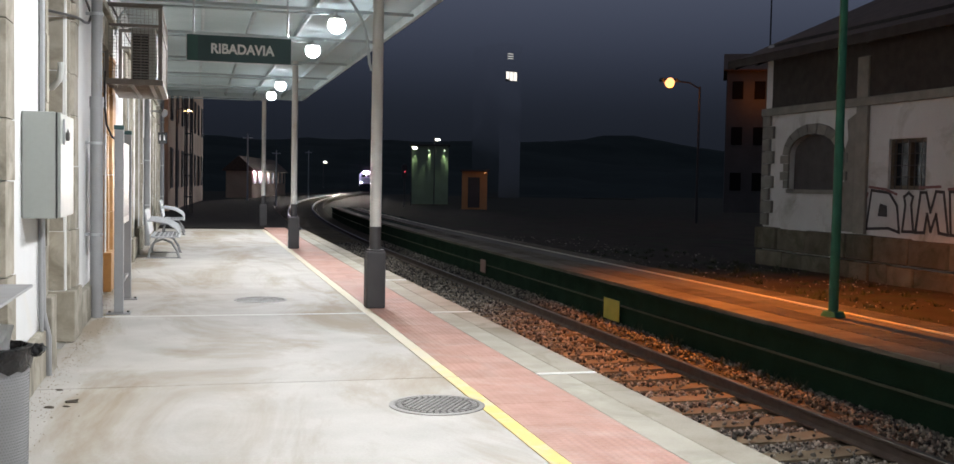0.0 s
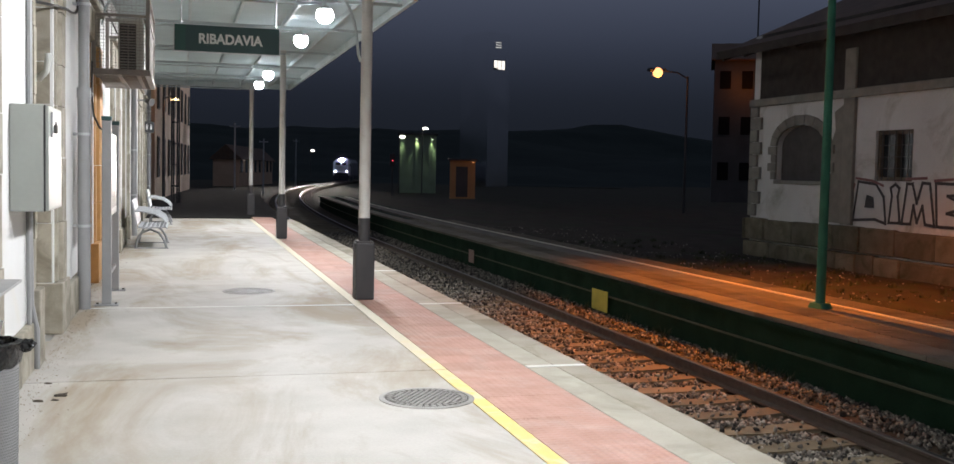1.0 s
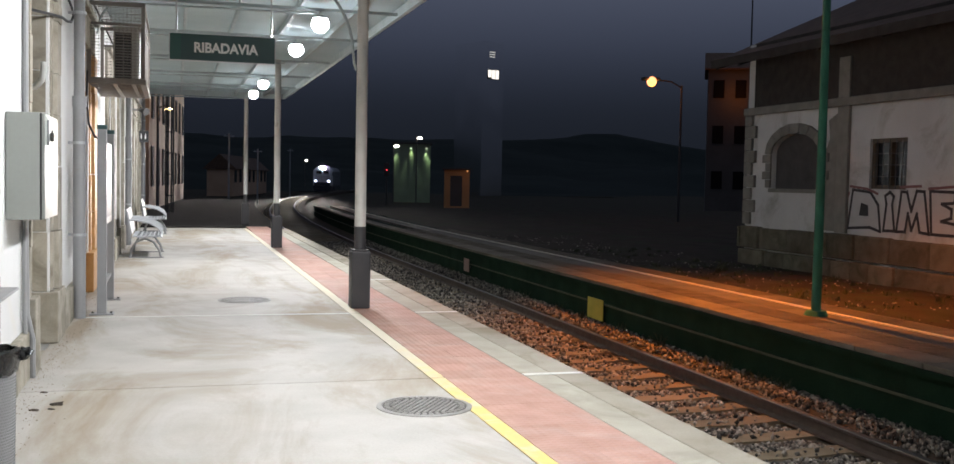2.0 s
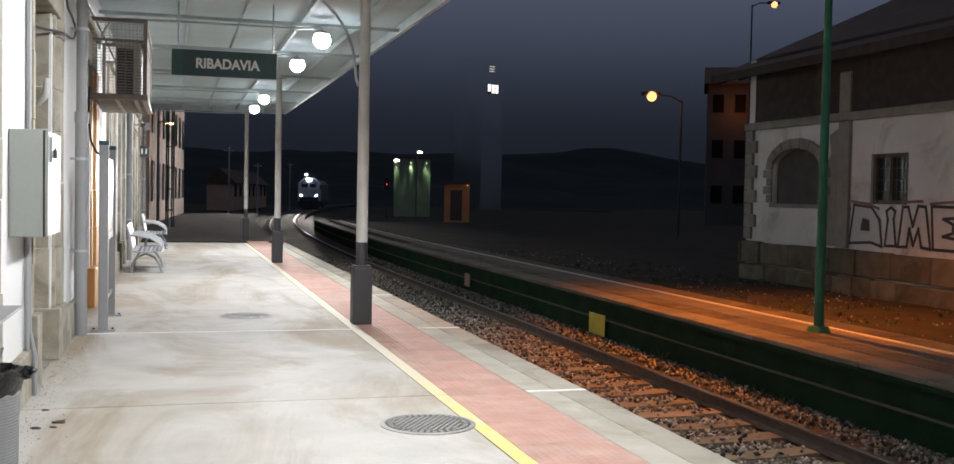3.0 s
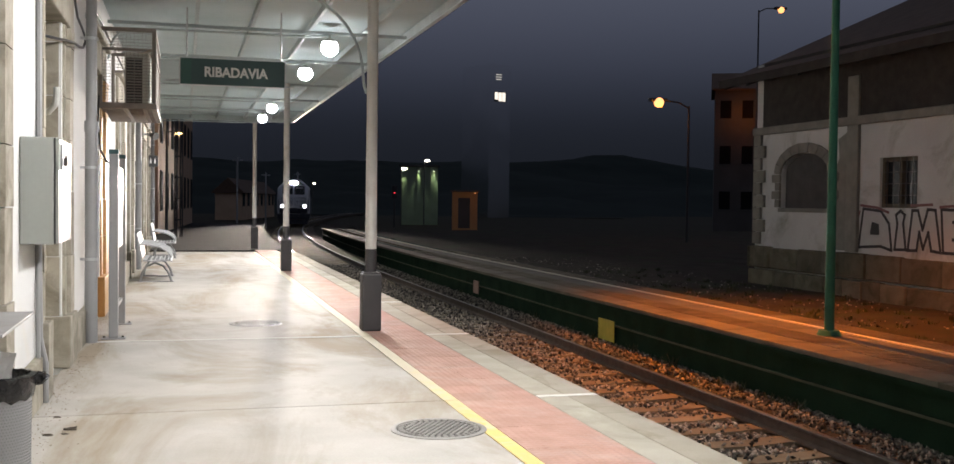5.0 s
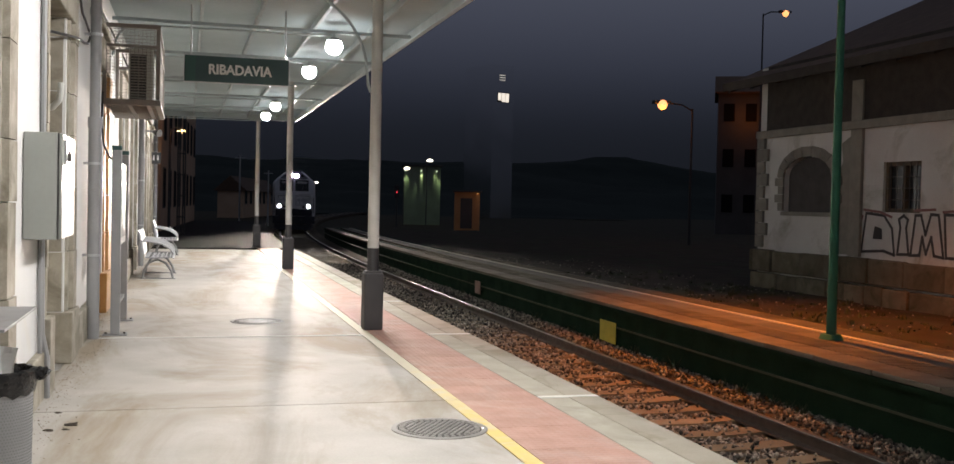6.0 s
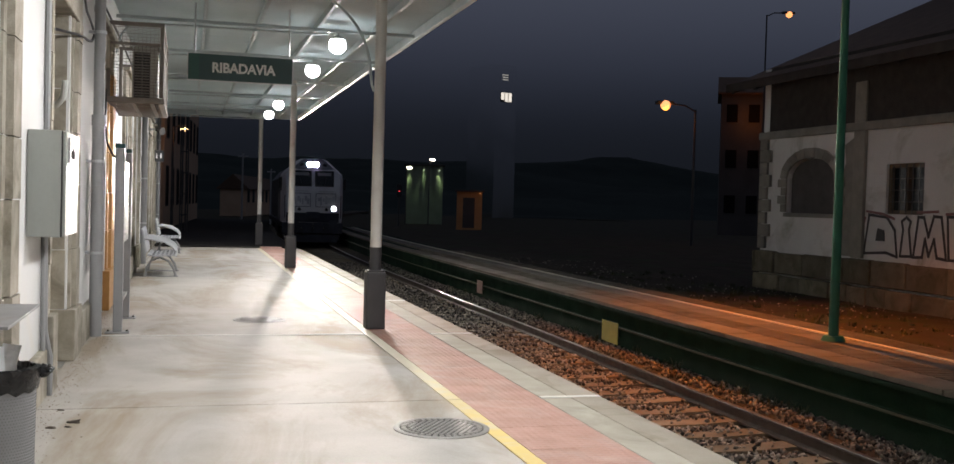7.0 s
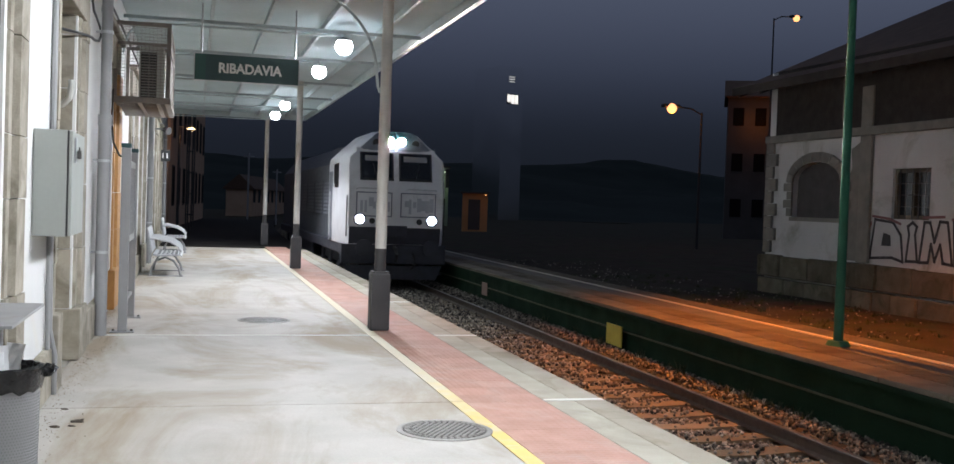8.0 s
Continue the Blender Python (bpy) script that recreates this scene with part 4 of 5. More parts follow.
def litter_bin():
    t = thing("litter_bin", "grey perforated steel litter bin lined with a black bag", "bin", -0.90, 5.4, 0)
    body = cyl(B(), (0, 0, 0.03), (0, 0, 0.72), 0.185, 0.195, 40, caps=False)
    cyl(body, (0, 0, 0.03), (0, 0, 0.035), 0.185, 0.185, 40)
    part("drum", body, GREYPAINT, t, smooth=True)
    # small darker squares on the drum stand for the shade in its holes
    dots = B()
    for i in range(80):
        for j in range(38):
            a = math.tau * (i + 0.5 * (j % 2)) / 80
            z = 0.07 + j * 0.0145
            r = 0.1855 + 0.0095 * z / 0.7
            m = Matrix.Translation((r * math.cos(a), r * math.sin(a), z)) @ Matrix.Rotation(a, 4, "Z") @ Matrix.Diagonal((0.002, 0.006, 0.006, 1))
            bmesh.ops.create_cube(dots, size=1, matrix=m)
    part("perforation", dots, mat("bin_hole_shade", (0.23, 0.23, 0.23), (0.19, 0.19, 0.19), 0.7), t)["kind"] = "stuff"
    for z in (0.03, 0.69):
        part("hoop", tube(B(), arc((0, 0, z), 0.196, 0, 360, 40, (1, 0, 0), (0, 1, 0)), 0.009, 6), GREYPAINT, t, smooth=True)
    bag = B()
    rings = []
    for r, z in ((0.165, 0.42), (0.17, 0.60), (0.186, 0.742), (0.212, 0.735), (0.214, 0.68), (0.203, 0.63)):
        ring = []
        for k in range(64):
            a = math.tau * k / 64
            w = noise.noise((4 * math.cos(a), 4 * math.sin(a), z * 9))
            ring.append(bag.verts.new(((r + 0.008 * w) * math.cos(a), (r + 0.008 * w) * math.sin(a), z + (0.02 * w if z < 0.7 else 0.006 * w))))
        rings.append(ring)
    for u, v in zip(rings, rings[1:]):
        for k in range(64):
            bag.faces.new((u[k], u[(k + 1) % 64], v[(k + 1) % 64], v[k]))
    bag.faces.new(rings[0])
    liner = part("bag", bag, BAG, t, "black plastic liner folded over the rim", smooth=True)
    knot = B()
    bmesh.ops.create_icosphere(knot, subdivisions=3, radius=0.05)
    for v in knot.verts:
        v.co *= 1 + 0.5 * noise.noise(v.co * 40)
    bmesh.ops.scale(knot, vec=(0.8, 0.55, 0.6), verts=knot.verts)
    bmesh.ops.translate(knot, vec=(0.225, 0.04, 0.71), verts=knot.verts)
    part("knot", knot, BAG, liner, smooth=True)
    hood = thing("bin_shelter", "flat grey steel plate on posts above the litter bin", "shelter", WALLF, 5.45, 0)
    part("plate", box(B(), 0.02, 0.335, -0.5, 0.5, 0.965, 0.98, 0.004), GREYPAINT, hood)
    for y in (-0.42, 0.42):
        part("post", cyl(B(), (0.11, y, 0), (0.11, y, 0.964), 0.04, seg=14), GREYPAINT, hood, smooth=True)
    paper = B()
    for (x, y, rx, rz) in ((0.0, -0.03, 70, 20), (-0.05, 0.03, 60, 100), (0.06, 0.06, 75, -40)):
        g = B()
        grid_sheet(g, -0.06, 0.06, 6, -0.09, 0.09, 6, lambda u, v: 0.02 * noise.noise((u * 30, v * 30, x * 90)))
        g.transform(pose(x, y, 0.745, rx, 0, rz))
        tmp = bpy.data.meshes.new("tmp")
        g.to_mesh(tmp)
        g.free()
        paper.from_mesh(tmp)
        bpy.data.meshes.remove(tmp)
    tagged(part("paper", paper, PAPER), "crumpled white paper in the litter bin", "litter")
    bpy.data.objects["paper"].location = (-0.90, 5.4, 0)


litter_bin()

for x, y, s in ((-0.74, 7.59, 0.028), (-0.87, 7.43, 0.02), (-0.88, 8.03, 0.016), (-0.77, 7.45, 0.015)):
    leaf = B()
    bmesh.ops.create_icosphere(leaf, subdivisions=2, radius=s)
    for v in leaf.verts:
        v.co *= 1 + 0.9 * noise.noise(v.co * 60)
    bmesh.ops.scale(leaf, vec=(1.7, 0.9, 0.5), verts=leaf.verts)
    ob = tagged(part("dead_leaf", leaf, mat("dead_leaf_brown", (0.09, 0.07, 0.05), (0.05, 0.04, 0.03), 0.8)), "small curled dead leaf on the concrete", "leaf", "dead leaves")
    ob.location = (x, y, s * 0.2)


def loudspeaker():
    t = thing("loudspeaker", "grey horn loudspeaker on the station wall", "loudspeaker", WALLF, 27.6, 3.2)
    part("arm", box(B(), 0, 0.3, -0.02, 0.02, -0.02, 0.02), GREYPAINT, t)
    part("horn", cyl(B(), (0.24, 0.06, 0), (0.40, -0.10, -0.05), 0.04, 0.10, 18), IRON, t, smooth=True)


loudspeaker()
sg = thing("toilet_sign", "small dark sign with two white figures on the wall", "sign", WALLF, 33.0, 2.55)
part("panel", box(B(), 0.02, 0.32, -0.012, 0.012, 0, 0.34, 0.004), CABLE, sg)
fig = B()
for x in (0.11, 0.23):
    cyl(fig, (x, -0.013, 0.235), (x, -0.018, 0.235), 0.017, seg=10)
    box(fig, x - 0.02, x + 0.02, -0.018, -0.013, 0.10, 0.21)
part("pictogram", fig, WHITEPAINT, sg)


def manhole(x, y, r, rz):
    t = thing("manhole_cover", "round ribbed cast iron manhole cover set in the platform", "manhole cover", x, y, 0.0, rz, group="manhole covers")
    ring = B()
    outer = [(r, -0.004), (r, 0.006), (r - 0.012, 0.010), (r - 0.035, 0.010), (r - 0.042, 0.002), (r - 0.042, -0.004)]
    rs = []
    for k in range(64):
        a = math.tau * k / 64
        rs.append([ring.verts.new((q * math.cos(a), q * math.sin(a), z)) for q, z in outer])
    for k in range(64):
        u, v = rs[k], rs[(k + 1) % 64]
        for j in range(len(outer) - 1):
            ring.faces.new((u[j], v[j], v[j + 1], u[j + 1]))
    bmesh.ops.recalc_face_normals(ring, faces=ring.faces[:])
    part("ring", ring, WORNIRON, t, smooth=True)
    part("lid", cyl(B(), (0, 0, -0.004), (0, 0, 0.0035), r - 0.043, seg=48), mat("manhole_recess", (0.075, 0.07, 0.063), (0.11, 0.10, 0.09), 0.85, bump=0.3), t)
    ri = r - 0.10
    for k in range(13):
        v = -ri + (k + 0.5) * 2 * ri / 13
        h = math.sqrt(max(ri * ri - v * v, 0.0001))
        part("rib", box(B(), v - 0.010, v + 0.010, -h, h, 0.0035, 0.011, 0.003), WORNIRON, t)
    for k in range(36):
        a = math.tau * k / 36
        bm = B()
        m = Matrix.Rotation(a, 4, "Z") @ Matrix.Translation((r - 0.07, 0, 0.007)) @ Matrix.Diagonal((0.035, 0.028, 0.007, 1))
        bmesh.ops.create_cube(bm, size=1, matrix=m)
        part("stud", bm, WORNIRON, t)


manhole(1.71, 7.07, 0.335, -33)
manhole(0.88, 13.64, 0.335, -20)

# ---- things on and beyond the far platform ----
pole = thing("platform_lamp_post", "tall green painted steel lamp post on the far platform", "lamp post", 7.68, 11.25, 0)
part("shaft", cyl(B(), (0, 0, 0.06), (0, 0, 6.6), 0.06, 0.038, 20), GREENPOLE, pole, smooth=True)
part("base_flange", cyl(B(), (0, 0, 0.0), (0, 0, 0.06), 0.15, 0.12, 20), GREENPOLE, pole, smooth=True)
part("arm", tube(B(), [(0, 0, 6.5), (0, 0.3, 6.62), (0, 0.8, 6.66), (0, 1.2, 6.66)], 0.03, 8), GREENPOLE, pole, smooth=True)
lh = part("lantern", box(B(), -0.13, 0.13, 1.05, 1.65, 6.56, 6.74, 0.05), GREYPAINT, pole)
part("lens", box(B(), -0.1, 0.1, 1.1, 1.6, 6.535, 6.558, 0.008), SODIUMGLOW, lh, "glowing orange lens")

for y0, y1, z0, z1, m, lab in ((15.45, 16.1, -0.63, -0.29, MARKYELLOW, "yellow marker plate fixed along the platform wall"),
                               (23.45, 23.9, -0.55, -0.25, MARKPINK, "faded pink marker plate fixed along the platform wall")):
    t = thing("marker_plate", lab, "marker", 6.615, (y0 + y1) / 2, z0, 0, "track marker plates")
    h, l = z1 - z0, (y1 - y0) / 2
    part("plate", box(B(), -0.006, 0.006, -l, l, 0, h, 0.003), m, t)
    for dy in (-l * 0.6, l * 0.6):
        part("bracket", box(B(), 0.0065, 0.066, dy - 0.02, dy + 0.02, h * 0.3, h * 0.42), IRON, t)


def stroke(bm, pts, w, x0, x1):
    """A thick painted line on the wall through points of (distance along, height)."""
    for (a, b), (c, d) in zip(pts, pts[1:]):
        v = Vector((c - a, d - b))
        n = Vector((-v.y, v.x)).normalized() * w / 2
        e = v.normalized() * w / 2
        p = [(a - e.x + n.x, b - e.y + n.y), (c + e.x + n.x, d + e.y + n.y), (c + e.x - n.x, d + e.y - n.y), (a - e.x - n.x, b - e.y - n.y)]
        prism(bm, [(-q[0], q[1]) for q in p], "x", x0, x1)


graf = thing("graffiti", "silver and black graffiti letters DIME sprayed on the shed wall", "graffiti", SX, 0, 0)
LETTERS = {
    "D": ([(-16.42, 0.86), (-16.30, 1.56), (-15.80, 1.52), (-15.58, 1.30), (-15.50, 0.84), (-15.80, 0.90)], [(-16.10, 1.10), (-16.05, 1.33), (-15.86, 1.29), (-15.84, 1.10)]),
    "I": ([(-15.42, 0.86), (-15.36, 1.32), (-15.40, 1.46), (-15.28, 1.53), (-15.17, 1.46), (-15.21, 1.32), (-15.13, 0.87)], None),
    "M": ([(-15.08, 0.86), (-14.98, 1.54), (-14.84, 1.54), (-14.72, 1.22), (-14.60, 1.56), (-14.42, 1.55), (-14.28, 0.86), (-14.50, 0.88), (-14.58, 1.18), (-14.70, 0.90), (-14.80, 1.18), (-14.86, 0.87)], None),
    "E": ([(-14.22, 0.86), (-14.28, 1.56), (-13.70, 1.55), (-13.72, 1.38), (-14.0, 1.36), (-13.78, 1.28), (-13.78, 1.14), (-14.0, 1.08), (-13.66, 1.04), (-13.64, 0.86)], None)}
for ch, (outer, hole) in LETTERS.items():
    g = part("letter", prism(B(), [(-a, b) for a, b in outer], "x", -0.004, -0.001), GRAFWHITE, graf)
    ol = B()
    for i in range(len(outer)):
        stroke(ol, [outer[i], outer[(i + 1) % len(outer)]], 0.05, -0.0085 - 0.0004 * (i % 2), -0.0045)
    part("outline", ol, GRAFBLACK, g, "black spray outline")
    if hole:
        part("counter", prism(B(), [(-a, b) for a, b in hole], "x", -0.0085, -0.0045), GRAFBLACK, g)
for pts in (((-16.62, 0.95), (-16.50, 1.25)), ((-16.58, 1.1), (-16.40, 1.5)), ((-16.36, 1.62), (-15.9, 1.58), (-15.6, 1.50)), ((-15.0, 1.62), (-14.5, 1.64)), ((-14.3, 1.60), (-13.7, 1.64))):
    smear = B()
    stroke(smear, pts, 0.045, -0.0135, -0.0095)
    part("smear", smear, GRAFRED, graf, "faded maroon spray mark")

bare = thing("bare_stone_patch", "patch of fallen plaster baring grey stone on the shed", "wall patch", SX, 0, 0)
part("stone_face", prism(B(), [(16.76, 0.78), (17.32, 0.78), (17.2, 1.1), (17.30, 1.5), (17.12, 1.75), (17.22, 2.2), (17.05, 2.5), (17.1, 2.85), (16.76, 3.0)], "x", -0.006, -0.001), SHEDSTONE, bare)
part("panel", prism(B(), [(17.36, 0.84), (19.0, 0.84), (19.0, 1.462), (17.36, 1.462)], "x", -0.012, -0.001), SHEDWALL, bare, "pale plaster panel below the arch")

# street lamps in the distance


def street_lamp(x, y, h, z0, side, material, label, group, lens=0.14):
    t = thing("street_lamp", label, "street lamp", x, y, z0, group=group)
    part("pole", cyl(B(), (0, 0, 0), (0, 0, h), 0.07, 0.045, 12), CABLE, t, smooth=True)
    part("arm", tube(B(), [(0, 0, h - 0.1), (side * 0.5, 0, h + 0.15), (side * 1.2, 0, h + 0.2)], 0.035, 6), CABLE, t)
    head = part("head", box(B(), side * 1.5 - 0.4, side * 1.5 + 0.4, -0.16, 0.16, h + 0.14, h + 0.30, 0.05), IRON, t)
    bm = B()
    bmesh.ops.create_uvsphere(bm, u_segments=14, v_segments=8, radius=lens)
    bmesh.ops.translate(bm, vec=(side * 1.5, -0.1, h + 0.10), verts=bm.verts)
    part("bulb", bm, material, head, "glowing bulb", smooth=True)
    return t


street_lamp(21.4, 42.0, 6.95, -1.0, -1, SODIUMGLOW, "tall street lamp with a glowing orange bulb", "sodium street lamps", 0.22)
street_lamp(34.2, 58, 13.8, -0.1, 1, SODIUMGLOW, "distant orange street lamp on the slope", "sodium street lamps", 0.2)
point_lamp("street_sodium_light", 19.9, 41.7, 5.7, 40, SODIUM, 0.2)


def ray_place(bearing, dist):
    return dist * math.sin(radians(bearing)), dist * math.cos(radians(bearing))


# ---- distance ----


def windowed_house(name, label, x, y, rz, w, d, h, floors, cols, wall, lit=(), win=(0.9, 1.3), roof=True, glass=WINDOWGLASS):
    """A plain house: local x along the front, the front faces local -y."""
    t = thing(name, label, "building", x, y, -0.05, rz)
    part("wall", box(B(), 0, w, 0, d, -0.9, h), wall, t)
    fh = h / floors
    for f in range(floors):
        for c in range(cols):
            wx, wz = w * (c + 0.5) / cols, fh * f + fh * 0.35
            k = part("window", box(B(), wx - win[0] / 2 - 0.06, wx + win[0] / 2 + 0.06, -0.05, -0.003, wz - 0.06, wz + win[1] + 0.06), FARDARK, t)
            part("pane", box(B(), wx - win[0] / 2, wx + win[0] / 2, -0.065, -0.052, wz, wz + win[1]), WARMGLOW if (f, c) in lit else glass, k)
    if roof:
        part("roof", prism(B(), [(-0.4, h), (d / 2, h + 1.8), (d + 0.4, h), (d + 0.4, h - 0.12), (-0.4, h - 0.12)], "x", -0.3, w + 0.3), ROOFTILE, t)
    return t


house = windowed_house("house", "rough rendered house with dark windows beside the platform end", -1.18, 50.0, 86.0, 24, 9, 9.6, 3, 8, FARWALL, win=(0.9, 1.8), glass=BLACKPIT)

def lattice_mast(x, y, h, w=0.24):
    t = thing("lattice_mast", "dark steel lattice mast at the platform end", "mast", x, y, -0.02, 20)
    for a, b in ((-w / 2, -w / 2), (w / 2, -w / 2), (-w / 2, w / 2), (w / 2, w / 2)):
        part("chord", box(B(), a - 0.024, a + 0.024, b - 0.024, b + 0.024, 0, h), IRON, t)
    for k in range(int(h / 0.9)):
        z = 0.7 + k * 0.9
        part("rung", box(B(), -w / 2 + 0.025, w / 2 - 0.025, -w / 2 - 0.02, -w / 2 + 0.02, z, z + 0.06), IRON, t)
        part("rung", box(B(), -w / 2 - 0.02, -w / 2 + 0.02, -w / 2 + 0.025, w / 2 - 0.025, z, z + 0.06), IRON, t)


lattice_mast(-0.25, 46.5, 6.5)


def short_lamp(x, y, z, z0, material, label, reach=0.45, lens=0.12, group="distant lamps"):
    t = thing("street_lamp", label, "street lamp", x, y, z0, group=group)
    part("pole", cyl(B(), (0, 0, 0), (0, 0, z - z0 + 0.12), 0.07, 0.05, 10), IRON, t)
    part("arm", tube(B(), [(0, 0, z - z0 + 0.05), (reach * 0.5, -0.02, z - z0 + 0.16), (reach, -0.05, z - z0 + 0.16)], 0.03, 6), IRON, t)
    bm = B()
    bmesh.ops.create_uvsphere(bm, u_segments=12, v_segments=8, radius=lens)
    bmesh.ops.scale(bm, vec=(1.5, 1, 0.6), verts=bm.verts)
    bmesh.ops.translate(bm, vec=(reach, -0.05, z - z0), verts=bm.verts)
    part("bulb", bm, material, t, "glowing bulb", smooth=True)


short_lamp(-0.78, 49.0, 4.5, -0.02, glow("pale_lamp_glow", (1.0, 0.62, 0.28), 14), "lit street lamp beside the house at the platform end", 0.5, 0.13)
point_lamp("house_light", -0.28, 48.6, 4.25, 4, SODIUM, 0.15)
lx, ly = ray_place(12.72, 110)
short_lamp(lx, ly, 5.95, -1.0, WARMGLOW, "distant lit white lamp by the trackside building", 0.3, 0.2)
lx, ly = ray_place(11.47, 108)
short_lamp(lx, ly, 5.0, -1.0, WARMGLOW, "distant lit white lamp by the trackside building", 0.3, 0.2)
short_lamp(24.4, 208, 5.0, -1.0, WARMGLOW, "far lit lamp along the line", 0.3, 0.22)

# trackside building lit by its own wall lights
gb = thing("trackside_building", "tall pale green rendered building lit by wall lamps", "building", 23.6, 116.5, -1.0, -12)
part("wall", box(B(), 0, 4.2, 0, 5, 0, 6.6), mat("pale_green_render", (0.30, 0.36, 0.27), (0.22, 0.27, 0.2), 0.9, scale=0.8, bump=0.2), gb)
for k in range(3):
    part("pier", box(B(), 0.35 + k * 1.5, 0.75 + k * 1.5, -0.25, -0.003, 0, 6.3), mat("pale_green_render", (0.3, 0.36, 0.27)), gb)
part("roof", box(B(), -0.2, 4.4, -0.35, 5.2, 6.602, 6.8), FARDARK, gb)
for k in range(3):
    lx = 0.25 + k * 1.75
    shade = part("wall_lamp", prism(B(), [(-0.55, 6.12), (-0.02, 6.30), (-0.02, 6.36), (-0.55, 6.18)], "x", lx - 0.14, lx + 0.14), FARDARK, gb, "hooded wall lamp")
    part("bulb", box(B(), lx - 0.08, lx + 0.08, -0.42, -0.3, 6.06, 6.12, 0.02), glow("wall_bulb_glow", (0.85, 1.0, 0.7), 3.0), shade)
    ca, sa = math.cos(radians(-12)), math.sin(radians(-12))
    spot_lamp("trackside_light", 23.6 + lx * ca + 0.36 * sa, 116.5 + lx * sa - 0.36 * ca, 4.95, 150, (0.80, 1.0, 0.55), 58, 0.05)

hut = thing("trackside_hut", "small rendered hut lit orange beside the yard", "building", 17.4, 68.4, -0.05, -14)
part("wall", box(B(), 0, 1.7, 0, 2.5, -0.9, 2.35), mat("ochre_render", (0.62, 0.34, 0.15), (0.5, 0.27, 0.11), 0.9, scale=0.8, fine=12, bump=0.4), hut)
part("roof", box(B(), -0.15, 1.85, -0.2, 2.7, 2.352, 2.47), FARDARK, hut)
part("door", box(B(), 0.4, 1.2, -0.03, -0.003, -0.1, 1.95), FARDARK, hut)
# lamp added to explain the hut's orange light; none is known here
part("wall_lamp", box(B(), 1.5, 1.58, -0.28, -0.2, 2.24, 2.29), DIMGLOW, hut, "added small orange lamp")
# added fill for the hut front and the ground before it
point_lamp("hut_light", 18.2, 66.0, 1.7, 4, SODIUM, 0.1)

low = windowed_house("low_building", "long low pale building beside the curve of the line", 6.8, 134, 78, 32, 3.2, 2.6, 1, 8, FARWALL, win=(1.6, 1.5))
for b, d, top in ((2.7, 85, 5.0), (4.2, 100, 4.2), (5.9, 142, 5.4)):
    px, py = ray_place(b, d)
    t = thing("line_pole", "slim pale pole beside the line", "pole", px, py, -1.0, group="line poles")
    part("shaft", cyl(B(), (0, 0, 0), (0, 0, top + 1), 0.08, 0.06, 8), GALV, t)
    part("cross_arm", box(B(), -0.4, 0.4, -0.03, 0.03, top + 0.7, top + 0.78), GALV, t)

sx, sy = ray_place(11.1, 100)
sig = thing("signal", "trackside signal showing red", "signal", sx, sy, -1.0)
part("post", cyl(B(), (0, 0, 0), (0, 0, 4.2), 0.08, seg=10), IRON, sig)
part("head", box(B(), -0.25, 0.25, -0.1, 0.1, 2.9, 4.1, 0.03), CABLE, sig)
part("red_lens", cyl(B(), (0, -0.101, 3.45), (0, -0.14, 3.45), 0.055, seg=16), REDGLOW, sig, "glowing red lens")

# added block to carry the lit window; its mirror wall repeats the sky
windowed_house("apartment_block", "added block behind one lit window, its mirror wall blending with the sky", 49.2, 168.9, 20, 4.4, 8, 25, 8, 0, SKYMIRROR, lit=(), win=(1.4, 1.5), glass=BLACKPIT, roof=False)
lw = thing("lit_window", "lit window with a mullioned frame high on the dark block", "window", 50.24, 169.28, 18.8, 20)
for k in range(3):
    part("pane", box(B(), k * 0.78, k * 0.78 + 0.62, -0.1, -0.06, 0.25 * (k == 0), 1.45), glow("lit_window_glow", (1.0, 0.93, 0.82), 1.3), lw)
part("frame", box(B(), -0.1, 2.35, -0.055, -0.01, -0.1, 1.55), IRON, lw)
dw = thing("lit_window", "dim slatted window high on the dark block", "window", 50.53, 169.39, 22.4, 20)
for k in range(3):
    part("slat", box(B(), 0, 1.1, -0.1, -0.06, k * 0.4, k * 0.4 + 0.12), glow("dim_window_glow", (1.0, 0.95, 0.85), 0.5), dw)
windowed_house("street_house", "old house behind the shed, its top lit orange by an added lamp", 43.2, 80, -28, 9, 8, 11.5, 3, 5, FARDARK, win=(0.9, 1.5), glass=BLACKPIT)
# fill lamp added before the house top; no fixture stands here
point_lamp("slope_sodium_light", 44.6, 77.2, 9.2, 55, SODIUM, 0.25)

# ---- the locomotive ----
LEVELS = [(1.05, 1.38), (1.5, 1.40), (2.0, 1.40), (2.4, 1.40), (2.8, 1.40), (3.1, 1.40), (3.3, 1.37), (3.5, 1.17), (3.7, 0.95), (3.93, 0.70), (4.0, 0.55)]
LOCO_L, TAPER = 20.6, 0.17


def front_y(z):
    if z < 1.5:
        return 0.10 * (1.5 - z) / 0.45
    if z < 2.5:
        return 0.0
    return 0.28 * (z - 2.5)


